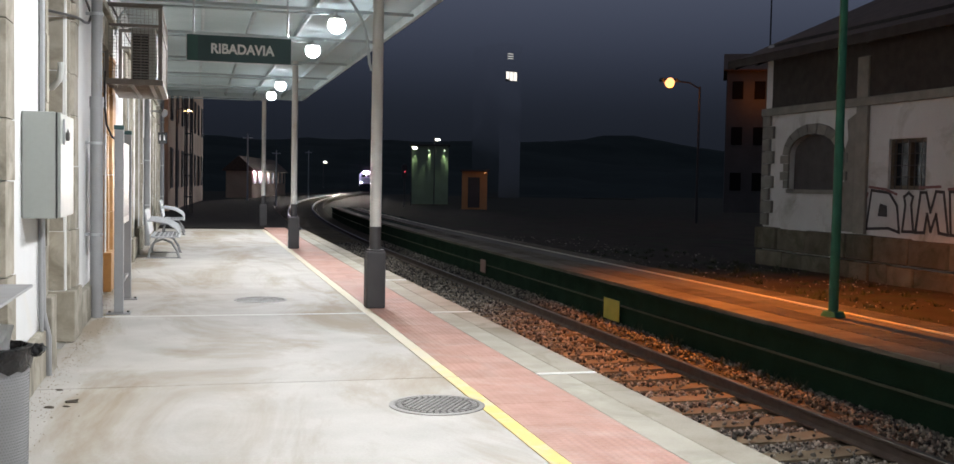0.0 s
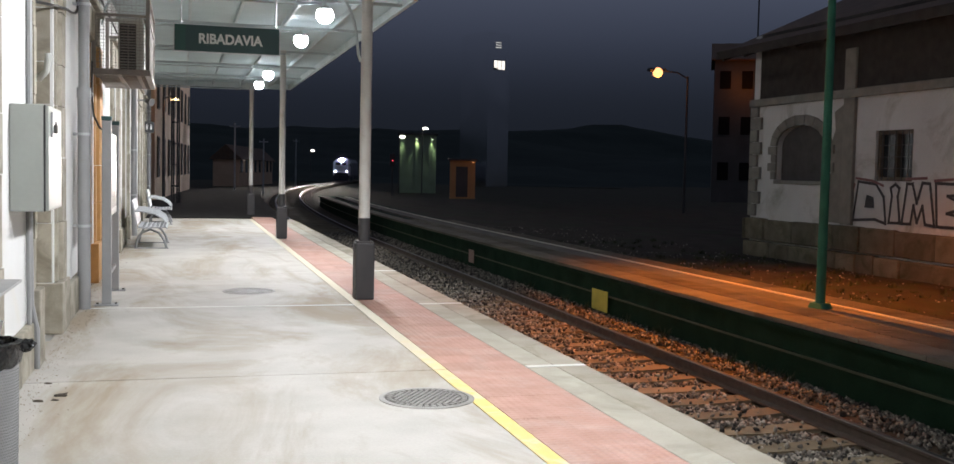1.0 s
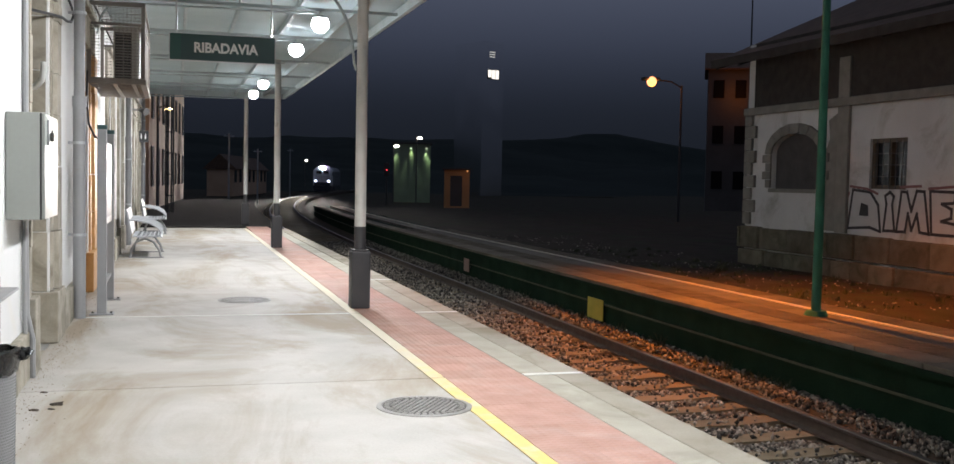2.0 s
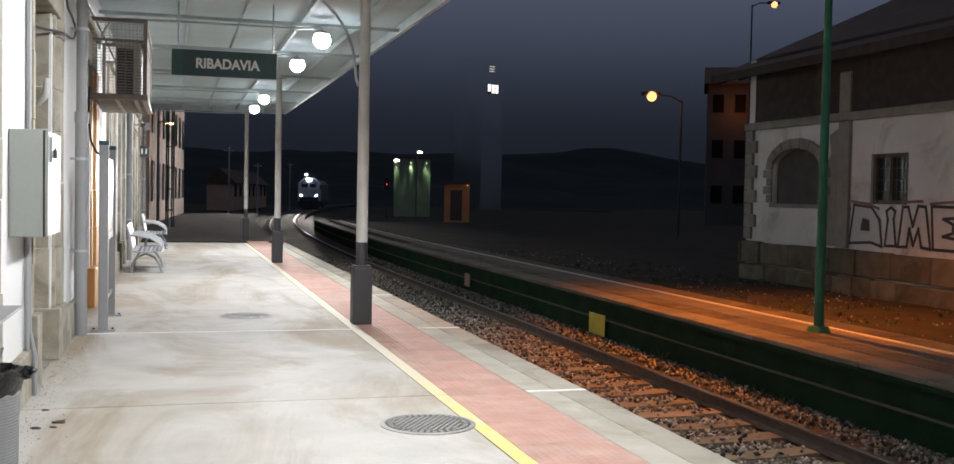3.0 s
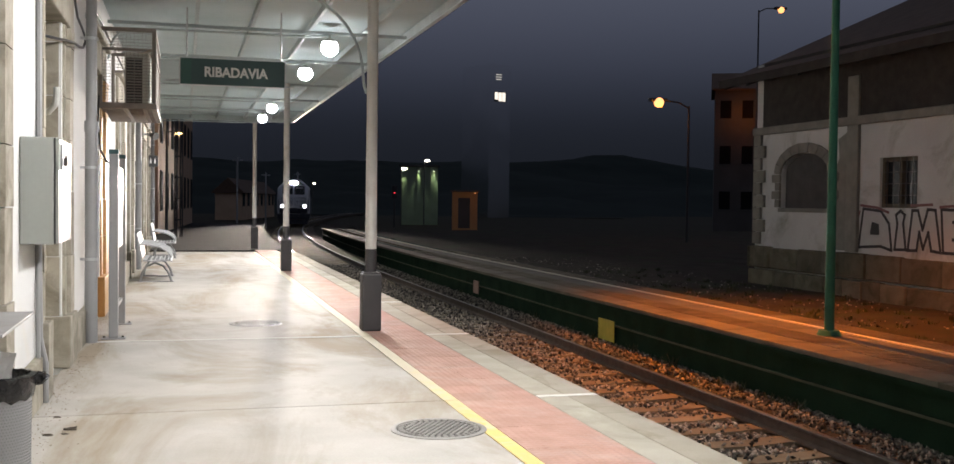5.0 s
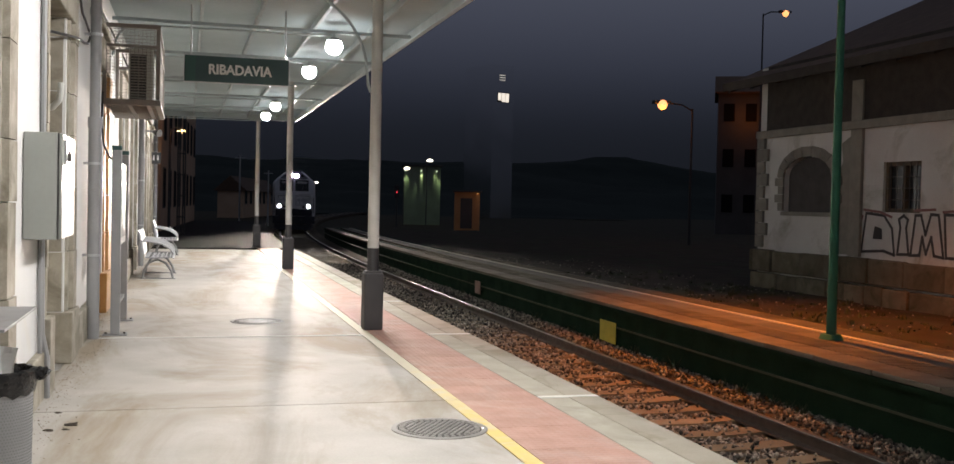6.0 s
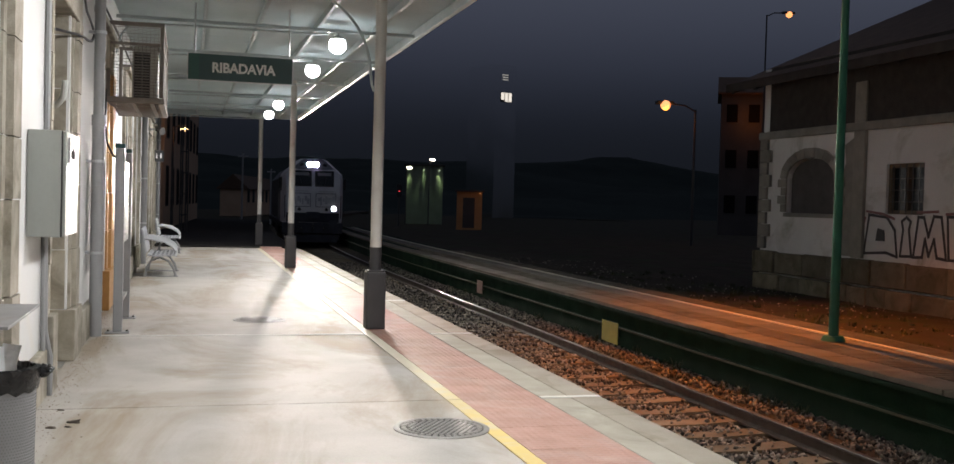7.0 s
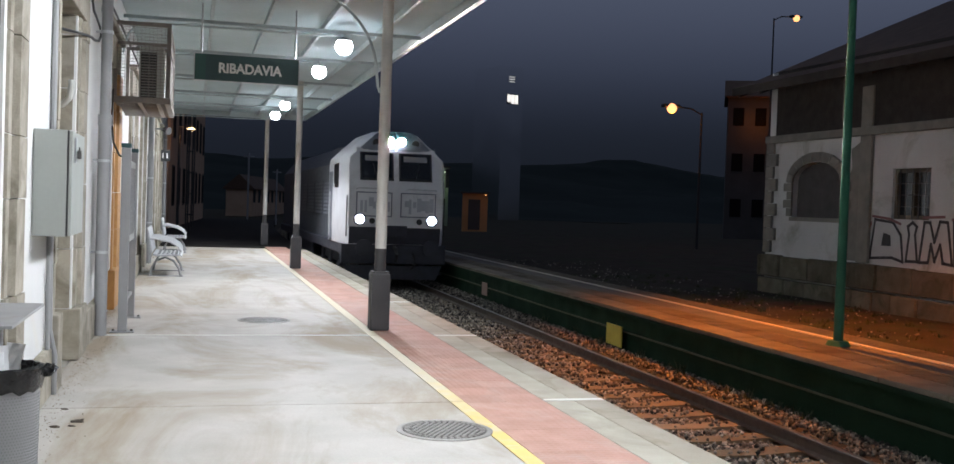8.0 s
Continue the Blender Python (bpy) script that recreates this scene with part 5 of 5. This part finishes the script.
def loco_shell():
    """The cab: a tapered front ring, then the full section back to its rear wall."""
    bm = B()
    rings = []
    for back in (0, 1, 2):
        ring = []
        for z, w in LEVELS:
            y = (front_y(z), front_y(z) + 0.5, 2.9)[back]
            k = w - TAPER if back == 0 else w
            ring.append((bm.verts.new((-k, y, z)), bm.verts.new((k, y, z))))
        rings.append(ring)
    for a, b in zip(rings, rings[1:]):
        for i in range(len(LEVELS) - 1):
            for s in (0, 1):
                bm.faces.new((a[i][s], b[i][s], b[i + 1][s], a[i + 1][s]))
        for i in (0, len(LEVELS) - 1):
            bm.faces.new((a[i][0], a[i][1], b[i][1], b[i][0]))
    for ring, top in ((rings[0], 7), (rings[-1], len(LEVELS) - 1)):
        for i in range(top):
            bm.faces.new((ring[i][0], ring[i][1], ring[i + 1][1], ring[i + 1][0]))
    bmesh.ops.recalc_face_normals(bm, faces=bm.faces[:])
    return bm


def front_panel(x0, x1, z0, z1, out, thick=0.03):
    """A plate that follows the slope of the cab front."""
    bm = B()
    n = 4
    rows = []
    for i in range(n + 1):
        z = z0 + (z1 - z0) * i / n
        y = front_y(z) - out
        rows.append([bm.verts.new(p) for p in ((x0, y - thick, z), (x1, y - thick, z), (x1, y + 0.02, z), (x0, y + 0.02, z))])
    for a, b in zip(rows, rows[1:]):
        for k in range(4):
            bm.faces.new((a[k], a[(k + 1) % 4], b[(k + 1) % 4], b[k]))
    bm.faces.new(rows[0])
    bm.faces.new(rows[-1][::-1])
    bmesh.ops.recalc_face_normals(bm, faces=bm.faces[:])
    return bm


loco = thing("locomotive", "silver and white diesel locomotive running with bright headlights", "locomotive", 0, 0, 0)
part("cab", loco_shell(), LOCOWHITE, loco, smooth=True)
part("engine_hood", prism(B(), [(-1.22, 1.05), (1.22, 1.05), (1.22, 3.2), (0.75, 3.78), (-0.75, 3.78), (-1.22, 3.2)], "y", 2.903, LOCO_L), LOCOHOOD, loco, "dark grey engine hood")
part("underframe", box(B(), -1.35, 1.35, 0.35, LOCO_L - 0.35, 0.78, 1.048, 0.02), LOCODARK, loco)
part("buffer_beam", box(B(), -1.38, 1.38, 0.12, 0.34, 0.55, 1.047, 0.02), LOCODARK, loco)
for s in (-1, 1):
    x0, x1 = (0.12, 0.90) if s > 0 else (-0.90, -0.12)
    w = part("windscreen", front_panel(x0, x1, 2.78, 3.42, 0.008, 0.012), LOCOGLASS, loco, "dark cab windscreen")
    part("surround", front_panel(x0 - 0.05, x1 + 0.05, 2.71, 3.45, 0.0, 0.006), LOCOBLACK, w)
    part("wiper", tube(B(), [(s * 0.5, front_y(2.74) - 0.05, 2.74), (s * 0.62, front_y(3.15) - 0.05, 3.15)], 0.012, 5), LOCOBLACK, w)
    lamp = part("lower_headlight", cyl(B(), (s * 0.95, 0.02, 1.70), (s * 0.95, -0.05, 1.70), 0.17, 0.15, 24), LOCOGREY, loco)
    part("lens", cyl(B(), (s * 0.95, -0.051, 1.70), (s * 0.95, -0.062, 1.70), 0.11, seg=20), DITCHGLOW, lamp, "glowing blue-white lens")
    part("tail_lamp", cyl(B(), (s * 0.62, 0.02, 1.66), (s * 0.62, -0.035, 1.66), 0.075, seg=16), LOCOBLACK, loco)
    bf = cyl(B(), (s * 0.87, 0.12, 0.98), (s * 0.87, -0.38, 0.98), 0.12, 0.09, 16)
    cyl(bf, (s * 0.87, -0.381, 0.98), (s * 0.87, -0.43, 0.98), 0.22, 0.22, 20)
    part("buffer", bf, LOCODARK, loco, smooth=True)
    for z in (0.25, 0.55, 0.85):
        part("step", box(B(), s * 1.22 - 0.14, s * 1.22 + 0.14, 0.36, 0.62, z, z + 0.03), LOCODARK, loco)
    part("handrail", tube(B(), [(s * 1.28, 0.02, 1.25), (s * 1.28, 0.02, 2.3)], 0.018, 6), LOCOBLACK, loco)
    part("front_rail", tube(B(), [(s * 0.25, -0.02, 2.48), (s * 0.3, -0.08, 2.5), (s * 1.0, -0.08, 2.5), (s * 1.05, -0.02, 2.48)], 0.016, 6), GALV, loco)
    sw = part("cab_window", box(B(), s * 1.385 - 0.035, s * 1.385 + 0.035, 0.85, 1.55, 2.5, 3.15, 0.02), LOCOGLASS, loco, "dark side cab window")
    part("mirror", box(B(), s * 1.50 - 0.05, s * 1.50 + 0.05, 0.62, 0.70, 2.6, 3.1, 0.015), LOCOBLACK, sw)
    dr = part("cab_door", box(B(), s * 1.40 - 0.012, s * 1.40 + 0.012, 2.1, 2.75, 1.1, 2.95, 0.005), LOCOGREY, loco)
    part("door_rail", tube(B(), [(s * 1.48, 2.02, 1.2), (s * 1.48, 2.02, 2.4)], 0.016, 6), GALV, dr)
    for k in range(6):
        y0 = 3.4 + k * 2.35
        lv = part("louvre_panel", box(B(), s * 1.222 - 0.006, s * 1.222 + 0.006, y0, y0 + 2.0, 1.7, 2.75), LOCOHOOD, loco)
        for j in range(9):
            z = 1.76 + j * 0.11
            part("louvre", prism(B(), [(s * 1.229, z), (s * 1.26, z - 0.03), (s * 1.26, z - 0.015), (s * 1.229, z + 0.05)], "y", y0 + 0.05, y0 + 1.95), LOCOHOOD, lv)
part("front_skirt", front_panel(-1.20, 1.20, 1.06, 1.50, 0.0, 0.006), LOCODARK, loco, "dark lower cab front")
part("jumper_box", box(B(), -0.3, 0.3, -0.06, 0.03, 1.25, 1.55, 0.02), LOCODARK, loco)
cp = tube(B(), [(0, 0.12, 0.98), (0, -0.15, 0.95), (0, -0.28, 0.80), (0, -0.24, 0.62)], 0.05, 8)
part("coupling", cp, LOCOBLACK, loco)
for x in (-0.5, 0.5):
    part("brake_hose", tube(B(), [(x, 0.12, 0.82), (x, -0.1, 0.75), (x, -0.16, 0.55), (x * 0.85, -0.12, 0.42)], 0.03, 8), LOCOBLACK, loco)
part("snow_plough", prism(B(), [(-1.3, 0.5), (1.3, 0.5), (1.15, 0.14), (-1.15, 0.14)], "y", 0.15, 0.22), LOCODARK, loco)
# top headlights, each lens deep in an added black tube that narrows the beam
hz, hr, hx, SEG = 3.745, 0.10, 0.155, 96


def brow_edge(s, a):
    r = hr
    while r < 1.3:
        x, z = s * hx + r * math.cos(a), hz + r * math.sin(a)
        half = float(np.interp(z, [q[0] for q in LEVELS], [q[1] for q in LEVELS])) - TAPER
        if z < 3.5 or z > 4.0 or s * x < 0 or s * x > half:
            break
        r += 0.004
    return x, min(max(z, 3.5), 4.0)


for side in (-1, 1):
    hood, brow, rings = B(), B(), []
    lip = front_y(hz - hr) - 0.03
    for k in range(SEG):
        a = math.tau * k / SEG
        c, s = math.cos(a), math.sin(a)
        ex, ez = brow_edge(side, a)
        rings.append(([hood.verts.new((side * hx + hr * c, d, hz + hr * s)) for d in (lip, lip + 1.03)],
                      [brow.verts.new(p) for p in ((side * hx + hr * c, lip, hz + hr * s), (side * hx + (hr + 0.02) * c, lip, hz + (hr + 0.02) * s), (ex, front_y(ez), ez))]))
    for (h0, b0), (h1, b1) in zip(rings, rings[1:] + rings[:1]):
        hood.faces.new((h0[0], h0[1], h1[1], h1[0]))
        brow.faces.new((b0[0], b0[1], b1[1], b1[0]))
        brow.faces.new((b0[1], b0[2], b1[2], b1[1]))
    hl = part("headlight_hood", hood, LOCOBLACK, loco)
    part("headlight_lens", cyl(B(), (side * hx, lip + 1.02, hz), (side * hx, lip + 0.99, hz), hr - 0.003, seg=32), HEADGLOW, hl, "blazing white headlight")
    part("brow", brow, LOCOGREY, loco, "dark band above the windscreens")
    part("marker_lamp", cyl(B(), (side * 0.52, front_y(3.72) + 0.02, 3.70), (side * 0.52, front_y(3.72) - 0.05, 3.70), 0.10, seg=20), LOCOBLACK, loco)
    pan = part("nose_panel", front_panel(*((0.14, 1.02) if side > 0 else (-1.02, -0.14)), 1.80, 2.38, 0.0, 0.010), LOCOWHITE, loco)
    x0, x1 = (0.14, 1.02) if side > 0 else (-1.02, -0.14)
    for a, b, c, d in ((x0, x1, 2.38, 2.41), (x0, x1, 1.77, 1.80), (x0 - 0.03, x0, 1.77, 2.41), (x1, x1 + 0.03, 1.77, 2.41)):
        part("panel_edge", front_panel(a, b, c, d, 0.0, 0.03), LOCOGREY, pan)
    part("corner_plate", front_panel(*((0.72, 1.04) if side > 0 else (-1.04, -0.72)), 3.46, 3.56, 0.0, 0.004), LOCOWHITE, loco)
    part("sun_blind", front_panel(*((0.2, 0.82) if side > 0 else (-0.82, -0.2)), 3.22, 3.36, 0.0205, 0.003), GREYPAINT, loco)
    rb = random.Random(side + 5)
    for k in range(7):
        bx = x0 + 0.08 + k * 0.11
        part("lettering_bar", front_panel(bx, bx + rb.uniform(0.05, 0.13), 1.86 + rb.uniform(0, 0.22), 2.06 + rb.uniform(0.04, 0.26), 0.0105 + 0.0035 * (k % 3), 0.003), LOCOMARK, pan)
part("exhaust", box(B(), -0.4, 0.4, 8.5, 9.8, 3.781, 3.95, 0.03), LOCODARK, loco)
for k in range(3):
    part("roof_fan", cyl(B(), (0, 13 + k * 1.6, 3.74), (0, 13 + k * 1.6, 3.9), 0.5, seg=24), LOCODARK, loco)
part("fuel_tank", box(B(), -1.25, 1.25, 8.2, 12.4, 0.28, 0.775, 0.08), LOCODARK, loco)
WHEELSETS = []
for by in (3.9, 16.7):
    for s in (-1, 1):
        bg = box(B(), s * 1.08 - 0.06, s * 1.08 + 0.06, by - 2.6, by + 2.6, 0.45, 0.72, 0.03)
        for dy in (-1.85, 0, 1.85):
            box(bg, s * 1.10 - 0.1, s * 1.10 + 0.1, by + dy - 0.22, by + dy + 0.22, 0.36, 0.68, 0.03)
        part("bogie_frame", bg, LOCODARK, loco)
    for dy in (-1.85, 0, 1.85):
        ws = cyl(B(), (-0.9, 0, 0), (0.9, 0, 0), 0.09, seg=14)
        for s in (-1, 1):
            cyl(ws, (s * 0.80, 0, 0), (s * 0.93, 0, 0), 0.5, seg=36)
            cyl(ws, (s * 0.765, 0, 0), (s * 0.80, 0, 0), 0.53, seg=36)
            box(ws, s * 0.94 - 0.005, s * 0.94 + 0.005, -0.32, 0.32, -0.06, 0.06)
        w = part("wheelset", ws, WHEELSTEEL, loco, "steel wheels on an axle")
        w.location = (0, by + dy, 0.5)
        WHEELSETS.append((w, by + dy))

# ---- paving pieces, sleepers and stones ----
SLAB = mesh_of("slab", box(B(), 0, 3.085, 0, 4.04, -0.056, 0, 0.006), CONCRETE)
YLINE = mesh_of("line_piece", box(B(), 0, 0.115, 0, 4.04, -0.056, 0.001), YELLOW)
CAP_IN = mesh_of("coping_slab", box(B(), 0, 0.2495, 0, 4.04, -0.056, 0.0, 0.004), COPING)
CAP_OUT = mesh_of("edge_slab", box(B(), 0, 0.27, 0, 4.03, -0.14, 0.003, 0.012), EDGESLAB)


def tactile_mesh(name, w, l, material, n=6):
    bm = box(B(), 0, w, 0, l, -0.056, -0.004)
    for i in range(n):
        y = l * (i + 0.2) / n
        box(bm, 0.012, w - 0.012, y, y + l * 0.5 / n, -0.004, 0.005)
    return mesh_of(name, bm, material)


TILE = mesh_of("tactile_tile", box(B(), 0, 0.3285, 0, 0.3345, -0.056, 0.0, 0.002), REDTILE)
for k in range(-4, 6):
    y = 8.08 + k * 4.055 + 0.008
    if y + 4.04 > 34.2:
        continue
    piece("slab", SLAB, PLATFORM, -1.092, y, 0)
    piece("line_piece", YLINE, PLATFORM, 1.998, y, 0)
    piece("coping_slab", CAP_IN, PLATFORM, 2.785 + bend(y + 2), y, 0)
    piece("edge_slab", CAP_OUT, PLATFORM, 3.036 + bend(y + 2), y, 0)
JOINT = mesh_of("joint_strip", box(B(), 0, 3.09, 0, 0.06, -0.05, 0.004), WHITELINE)
piece("joint_strip", JOINT, PLATFORM, -1.09, 12.12, 0)
CAPJOINT = mesh_of("joint_strip", box(B(), 0, 0.515, 0, 0.07, -0.05, 0.0055), WHITELINE)
for y in (8.05, 12.11, 16.16):
    piece("joint_strip", CAPJOINT, PLATFORM, 2.785, y, 0)
k = 0
y = 1.0
while y < 33.8:
    for c in range(2):
        piece("tactile_tile", TILE, PLATFORM, 2.12 + c * 0.329 + bend(y), y, random.uniform(-0.001, 0.001))
    y += 0.335

# middle band of the far platform, a darker tone than its neighbours
P2PAVEMAT = mat("darker_far_paving", (0.165, 0.14, 0.108), (0.10, 0.085, 0.066), 0.9, scale=2, fine=45, bump=0.5, spread=0.15)
P2CAP = mesh_of("coping_slab", box(B(), 0, 0.42, 0, 0.985, -0.056, 0.0, 0.01), P2TOP)
P2TILE = tactile_mesh("tactile_tile", 0.44, 0.395, P2TOP, 4)
P2PAVE = mesh_of("paving_slab", box(B(), 0, 0.475, 0, 0.985, -0.056, -0.006, 0.008), P2PAVEMAT)
P2JOINT = mesh_of("joint_strip", box(B(), 0, 0.035, 0, 1.98, -0.056, 0.002), P2TOP)
P2LINE = mesh_of("line_piece", box(B(), 0, 0.09, 0, 1.98, -0.056, 0.002), YELLOW)
for k in range(56):
    y = 3.0 + k
    b = bend(y)
    piece("coping_slab", P2CAP, P2, 6.605 + b, y, random.uniform(-0.002, 0.002))
    piece("paving_slab", P2PAVE, P2, 7.52 + b, y, random.uniform(-0.003, 0.001))
    if k % 2 == 0:
        piece("line_piece", P2LINE, P2, 8.0 + b, y, 0)
        piece("joint_strip", P2JOINT, P2, 7.482 + b, y, 0)
for k in range(75):
    y = 3.0 + k * 0.4
    piece("tactile_tile", P2TILE, P2, 7.035 + bend(y), y, random.uniform(-0.002, 0.001))
    piece("tactile_tile", P2TILE, P2, 8.10 + bend(y), y, random.uniform(-0.002, 0.001))

for k in range(240):
    y = 2.0 + k * 0.6
    piece("sleeper", SLEEPER_MESH, trackbed, TRACK_X + bend(y) + random.uniform(-0.01, 0.01), y, random.uniform(-0.006, 0.004), random.uniform(-0.01, 0.01) - math.atan(2 * 0.000973 * max(y - 27, 0)))


def scatter_stones(name, label, count, spots, sizes, material, seed):
    """Broken stones as one mesh: a rough, turned and stretched eight-sided lump at every spot."""
    rng = np.random.default_rng(seed)
    ico = B()
    bmesh.ops.create_cone(ico, cap_ends=False, segments=4, radius1=1.0, radius2=0.0, depth=1.0, matrix=Matrix.Translation((0, 0, 0.5)))
    bmesh.ops.create_cone(ico, cap_ends=False, segments=4, radius1=1.0, radius2=0.0, depth=1.0, matrix=Matrix.Translation((0, 0, -0.5)) @ Matrix.Rotation(math.pi, 4, "X"))
    bmesh.ops.remove_doubles(ico, verts=ico.verts, dist=0.01)
    bmesh.ops.triangulate(ico, faces=ico.faces[:])
    bmesh.ops.recalc_face_normals(ico, faces=ico.faces[:])
    ico.verts.index_update()
    base_v = np.array([v.co[:] for v in ico.verts])
    base_f = np.array([[v.index for v in f.verts] for f in ico.faces])
    ico.free()
    n, nv, nf = count, len(base_v), len(base_f)
    s = rng.uniform(*sizes, size=(n, 1, 1)) * rng.uniform(0.65, 1.25, size=(n, 1, 3))
    v = base_v[None] * s * rng.uniform(0.6, 1.3, size=(n, nv, 1))
    a, b = rng.uniform(0, math.tau, n), rng.uniform(-0.8, 0.8, n)
    ca, sa, cb, sb = np.cos(a), np.sin(a), np.cos(b), np.sin(b)
    rot = np.zeros((n, 3, 3))
    rot[:, 0, 0], rot[:, 0, 1], rot[:, 1, 0], rot[:, 1, 1] = ca, -sa * cb, sa, ca * cb
    rot[:, 0, 2], rot[:, 1, 2], rot[:, 2, 1], rot[:, 2, 2] = sa * sb, -ca * sb, sb, cb
    v = np.einsum("nij,nkj->nki", rot, v) + spots[:, None, :]
    f = (base_f[None] + (np.arange(n) * nv)[:, None, None]).reshape(-1)
    me = bpy.data.meshes.new(name)
    me.vertices.add(n * nv)
    me.vertices.foreach_set("co", v.reshape(-1).astype(np.float32))
    me.loops.add(n * nf * 3)
    me.loops.foreach_set("vertex_index", f.astype(np.int32))
    me.polygons.add(n * nf)
    me.polygons.foreach_set("loop_start", np.arange(0, n * nf * 3, 3, dtype=np.int32))
    me.update(calc_edges=True)
    me.materials.append(material)
    return tagged(new(name, me), label, "gravel", kind="stuff")


def stone_material():
    m = mat("ballast_stone", (0.125, 0.107, 0.083), (0.048, 0.041, 0.032), 0.9, scale=14, fine=90, bump=0.4)
    nt = m.node_tree
    bs = nt.nodes["Principled BSDF"]
    src = bs.inputs["Base Color"].links[0].from_socket
    geo, hs, mr = nt.nodes.new("ShaderNodeNewGeometry"), nt.nodes.new("ShaderNodeHueSaturation"), nt.nodes.new("ShaderNodeMapRange")
    mr.inputs[3].default_value, mr.inputs[4].default_value = 0.35, 2.1
    nt.links.new(geo.outputs["Random Per Island"], mr.inputs[0])
    nt.links.new(mr.outputs[0], hs.inputs["Value"])
    hs.inputs["Saturation"].default_value = 0.92
    nt.links.new(src, hs.inputs["Color"])
    nt.links.new(hs.outputs[0], bs.inputs["Base Color"])
    return m


rng = np.random.default_rng(3)
N = 105000
sy = 5.0 + 33.0 * rng.random(N) ** 1.35
sx = rng.uniform(3.3, 6.66, N)
near_rail = np.minimum(np.abs(sx - TRACK_X - 0.868), np.abs(sx - TRACK_X + 0.868)) < 0.11
phase = np.abs(((sy - 2.0) / 0.6 + 0.5) % 1.0 - 0.5) * 0.6
on_sleeper = (phase < 0.15) & (np.abs(sx - TRACK_X) < 1.33)
keep = ~near_rail & ~(on_sleeper & (rng.random(N) < 0.93 - 0.62 * np.clip((sy - 12.0) / 7.0, 0, 1)))
sx, sy = sx[keep], sy[keep]
sz = -0.812 + rng.uniform(0.0, 0.035, len(sx)) + 0.125 * np.clip((sx - 6.03) / 0.45, 0, 1) + np.where(on_sleeper[keep], 0.05, 0.0)
sx = sx + 0.000973 * np.maximum(sy - 27, 0) ** 2
scatter_stones("ballast", "brown broken stone ballast between rusty rails", len(sx), np.stack([sx, sy, sz], 1), (0.015, 0.036), stone_material(), 5)
M2 = 1800
gx, gy = rng.uniform(8.6, 11.6, M2), 4 + 26 * rng.random(M2)
gz = np.array([-0.05 + 0.06 * noise.noise((float(a) * 0.7, float(b) * 0.7, 3)) for a, b in zip(gx, gy)])
scatter_stones("yard_stones", "loose stones scattered on the dirt yard", M2, np.stack([gx, gy, gz], 1), (0.008, 0.028), stone_material(), 6)


G3 = 1500
fy = 5.5 + 28 * rng.random(G3) ** 1.5
fx = -1.03 + np.abs(rng.normal(0, 0.10, G3)) + 0.25 * np.exp(-((fy - 11.6) / 0.5) ** 2) * rng.random(G3)
scatter_stones("grit", "brown grit and dirt gathered along the wall foot", G3, np.stack([fx, fy, np.full(G3, 0.002)], 1), (0.0015, 0.005),
               mat("brown_grit", (0.22, 0.16, 0.10), (0.12, 0.085, 0.05), 0.9), 8)


def weed_tufts(name, label, spots, seed):
    rw = random.Random(seed)
    bm = B()
    for x, y, z, s in spots:
        for _ in range(18):
            a, l = rw.uniform(0, math.tau), s * rw.uniform(0.5, 1.2)
            bx, by = x + rw.uniform(-0.06, 0.06), y + rw.uniform(-0.06, 0.06)
            tip = Vector((bx + math.cos(a) * l * 0.6, by + math.sin(a) * l * 0.6, z + l))
            w = Vector((-math.sin(a), math.cos(a), 0)) * 0.007
            p = Vector((bx, by, z - 0.01))
            mid = p.lerp(tip, 0.55) + Vector((0, 0, l * 0.12))
            v = [bm.verts.new(q) for q in (p - w, p + w, mid + w * 0.8, mid - w * 0.8, tip)]
            bm.faces.new((v[0], v[1], v[2], v[3]))
            bm.faces.new((v[3], v[2], v[4]))
    return tagged(part(name, bm, mat("dry_weed_leaf", (0.06, 0.065, 0.028), (0.035, 0.045, 0.018), 0.8, scale=20)), label, "weeds", kind="stuff")


rw = random.Random(9)
weed_tufts("trackside_weeds", "small weeds at the foot of the far platform wall", [(6.62 - rw.uniform(0, 0.12), rw.uniform(10, 26), -0.69, rw.uniform(0.08, 0.2)) for _ in range(16)], 1)
weed_tufts("yard_weeds", "low weeds along the dirt behind the far platform", [(rw.uniform(8.65, 11.4), rw.uniform(6, 24), -0.05, rw.uniform(0.03, 0.11)) for _ in range(170)], 2)


# ---- what moves ----


def loco_place(t):
    y = 200.0 - 21.65 * t
    return y, TRACK_X + bend(y), -math.degrees(math.atan((bend(y + 0.5) - bend(y - 0.5))))


def motions():
    rows = []
    for i in range(33):
        t = i * 0.25
        y, x, turn = loco_place(t)
        rows.append((t, pose(x, y, -0.6, 0, 0, turn)))
    walk(loco, rows)
    for w, wy in WHEELSETS:
        walk(w, [(i / 30, pose(0, wy, 0.5, -math.degrees(-i / 30 * 21.65 / 0.5), 0, 0)) for i in range(241)])


motions()
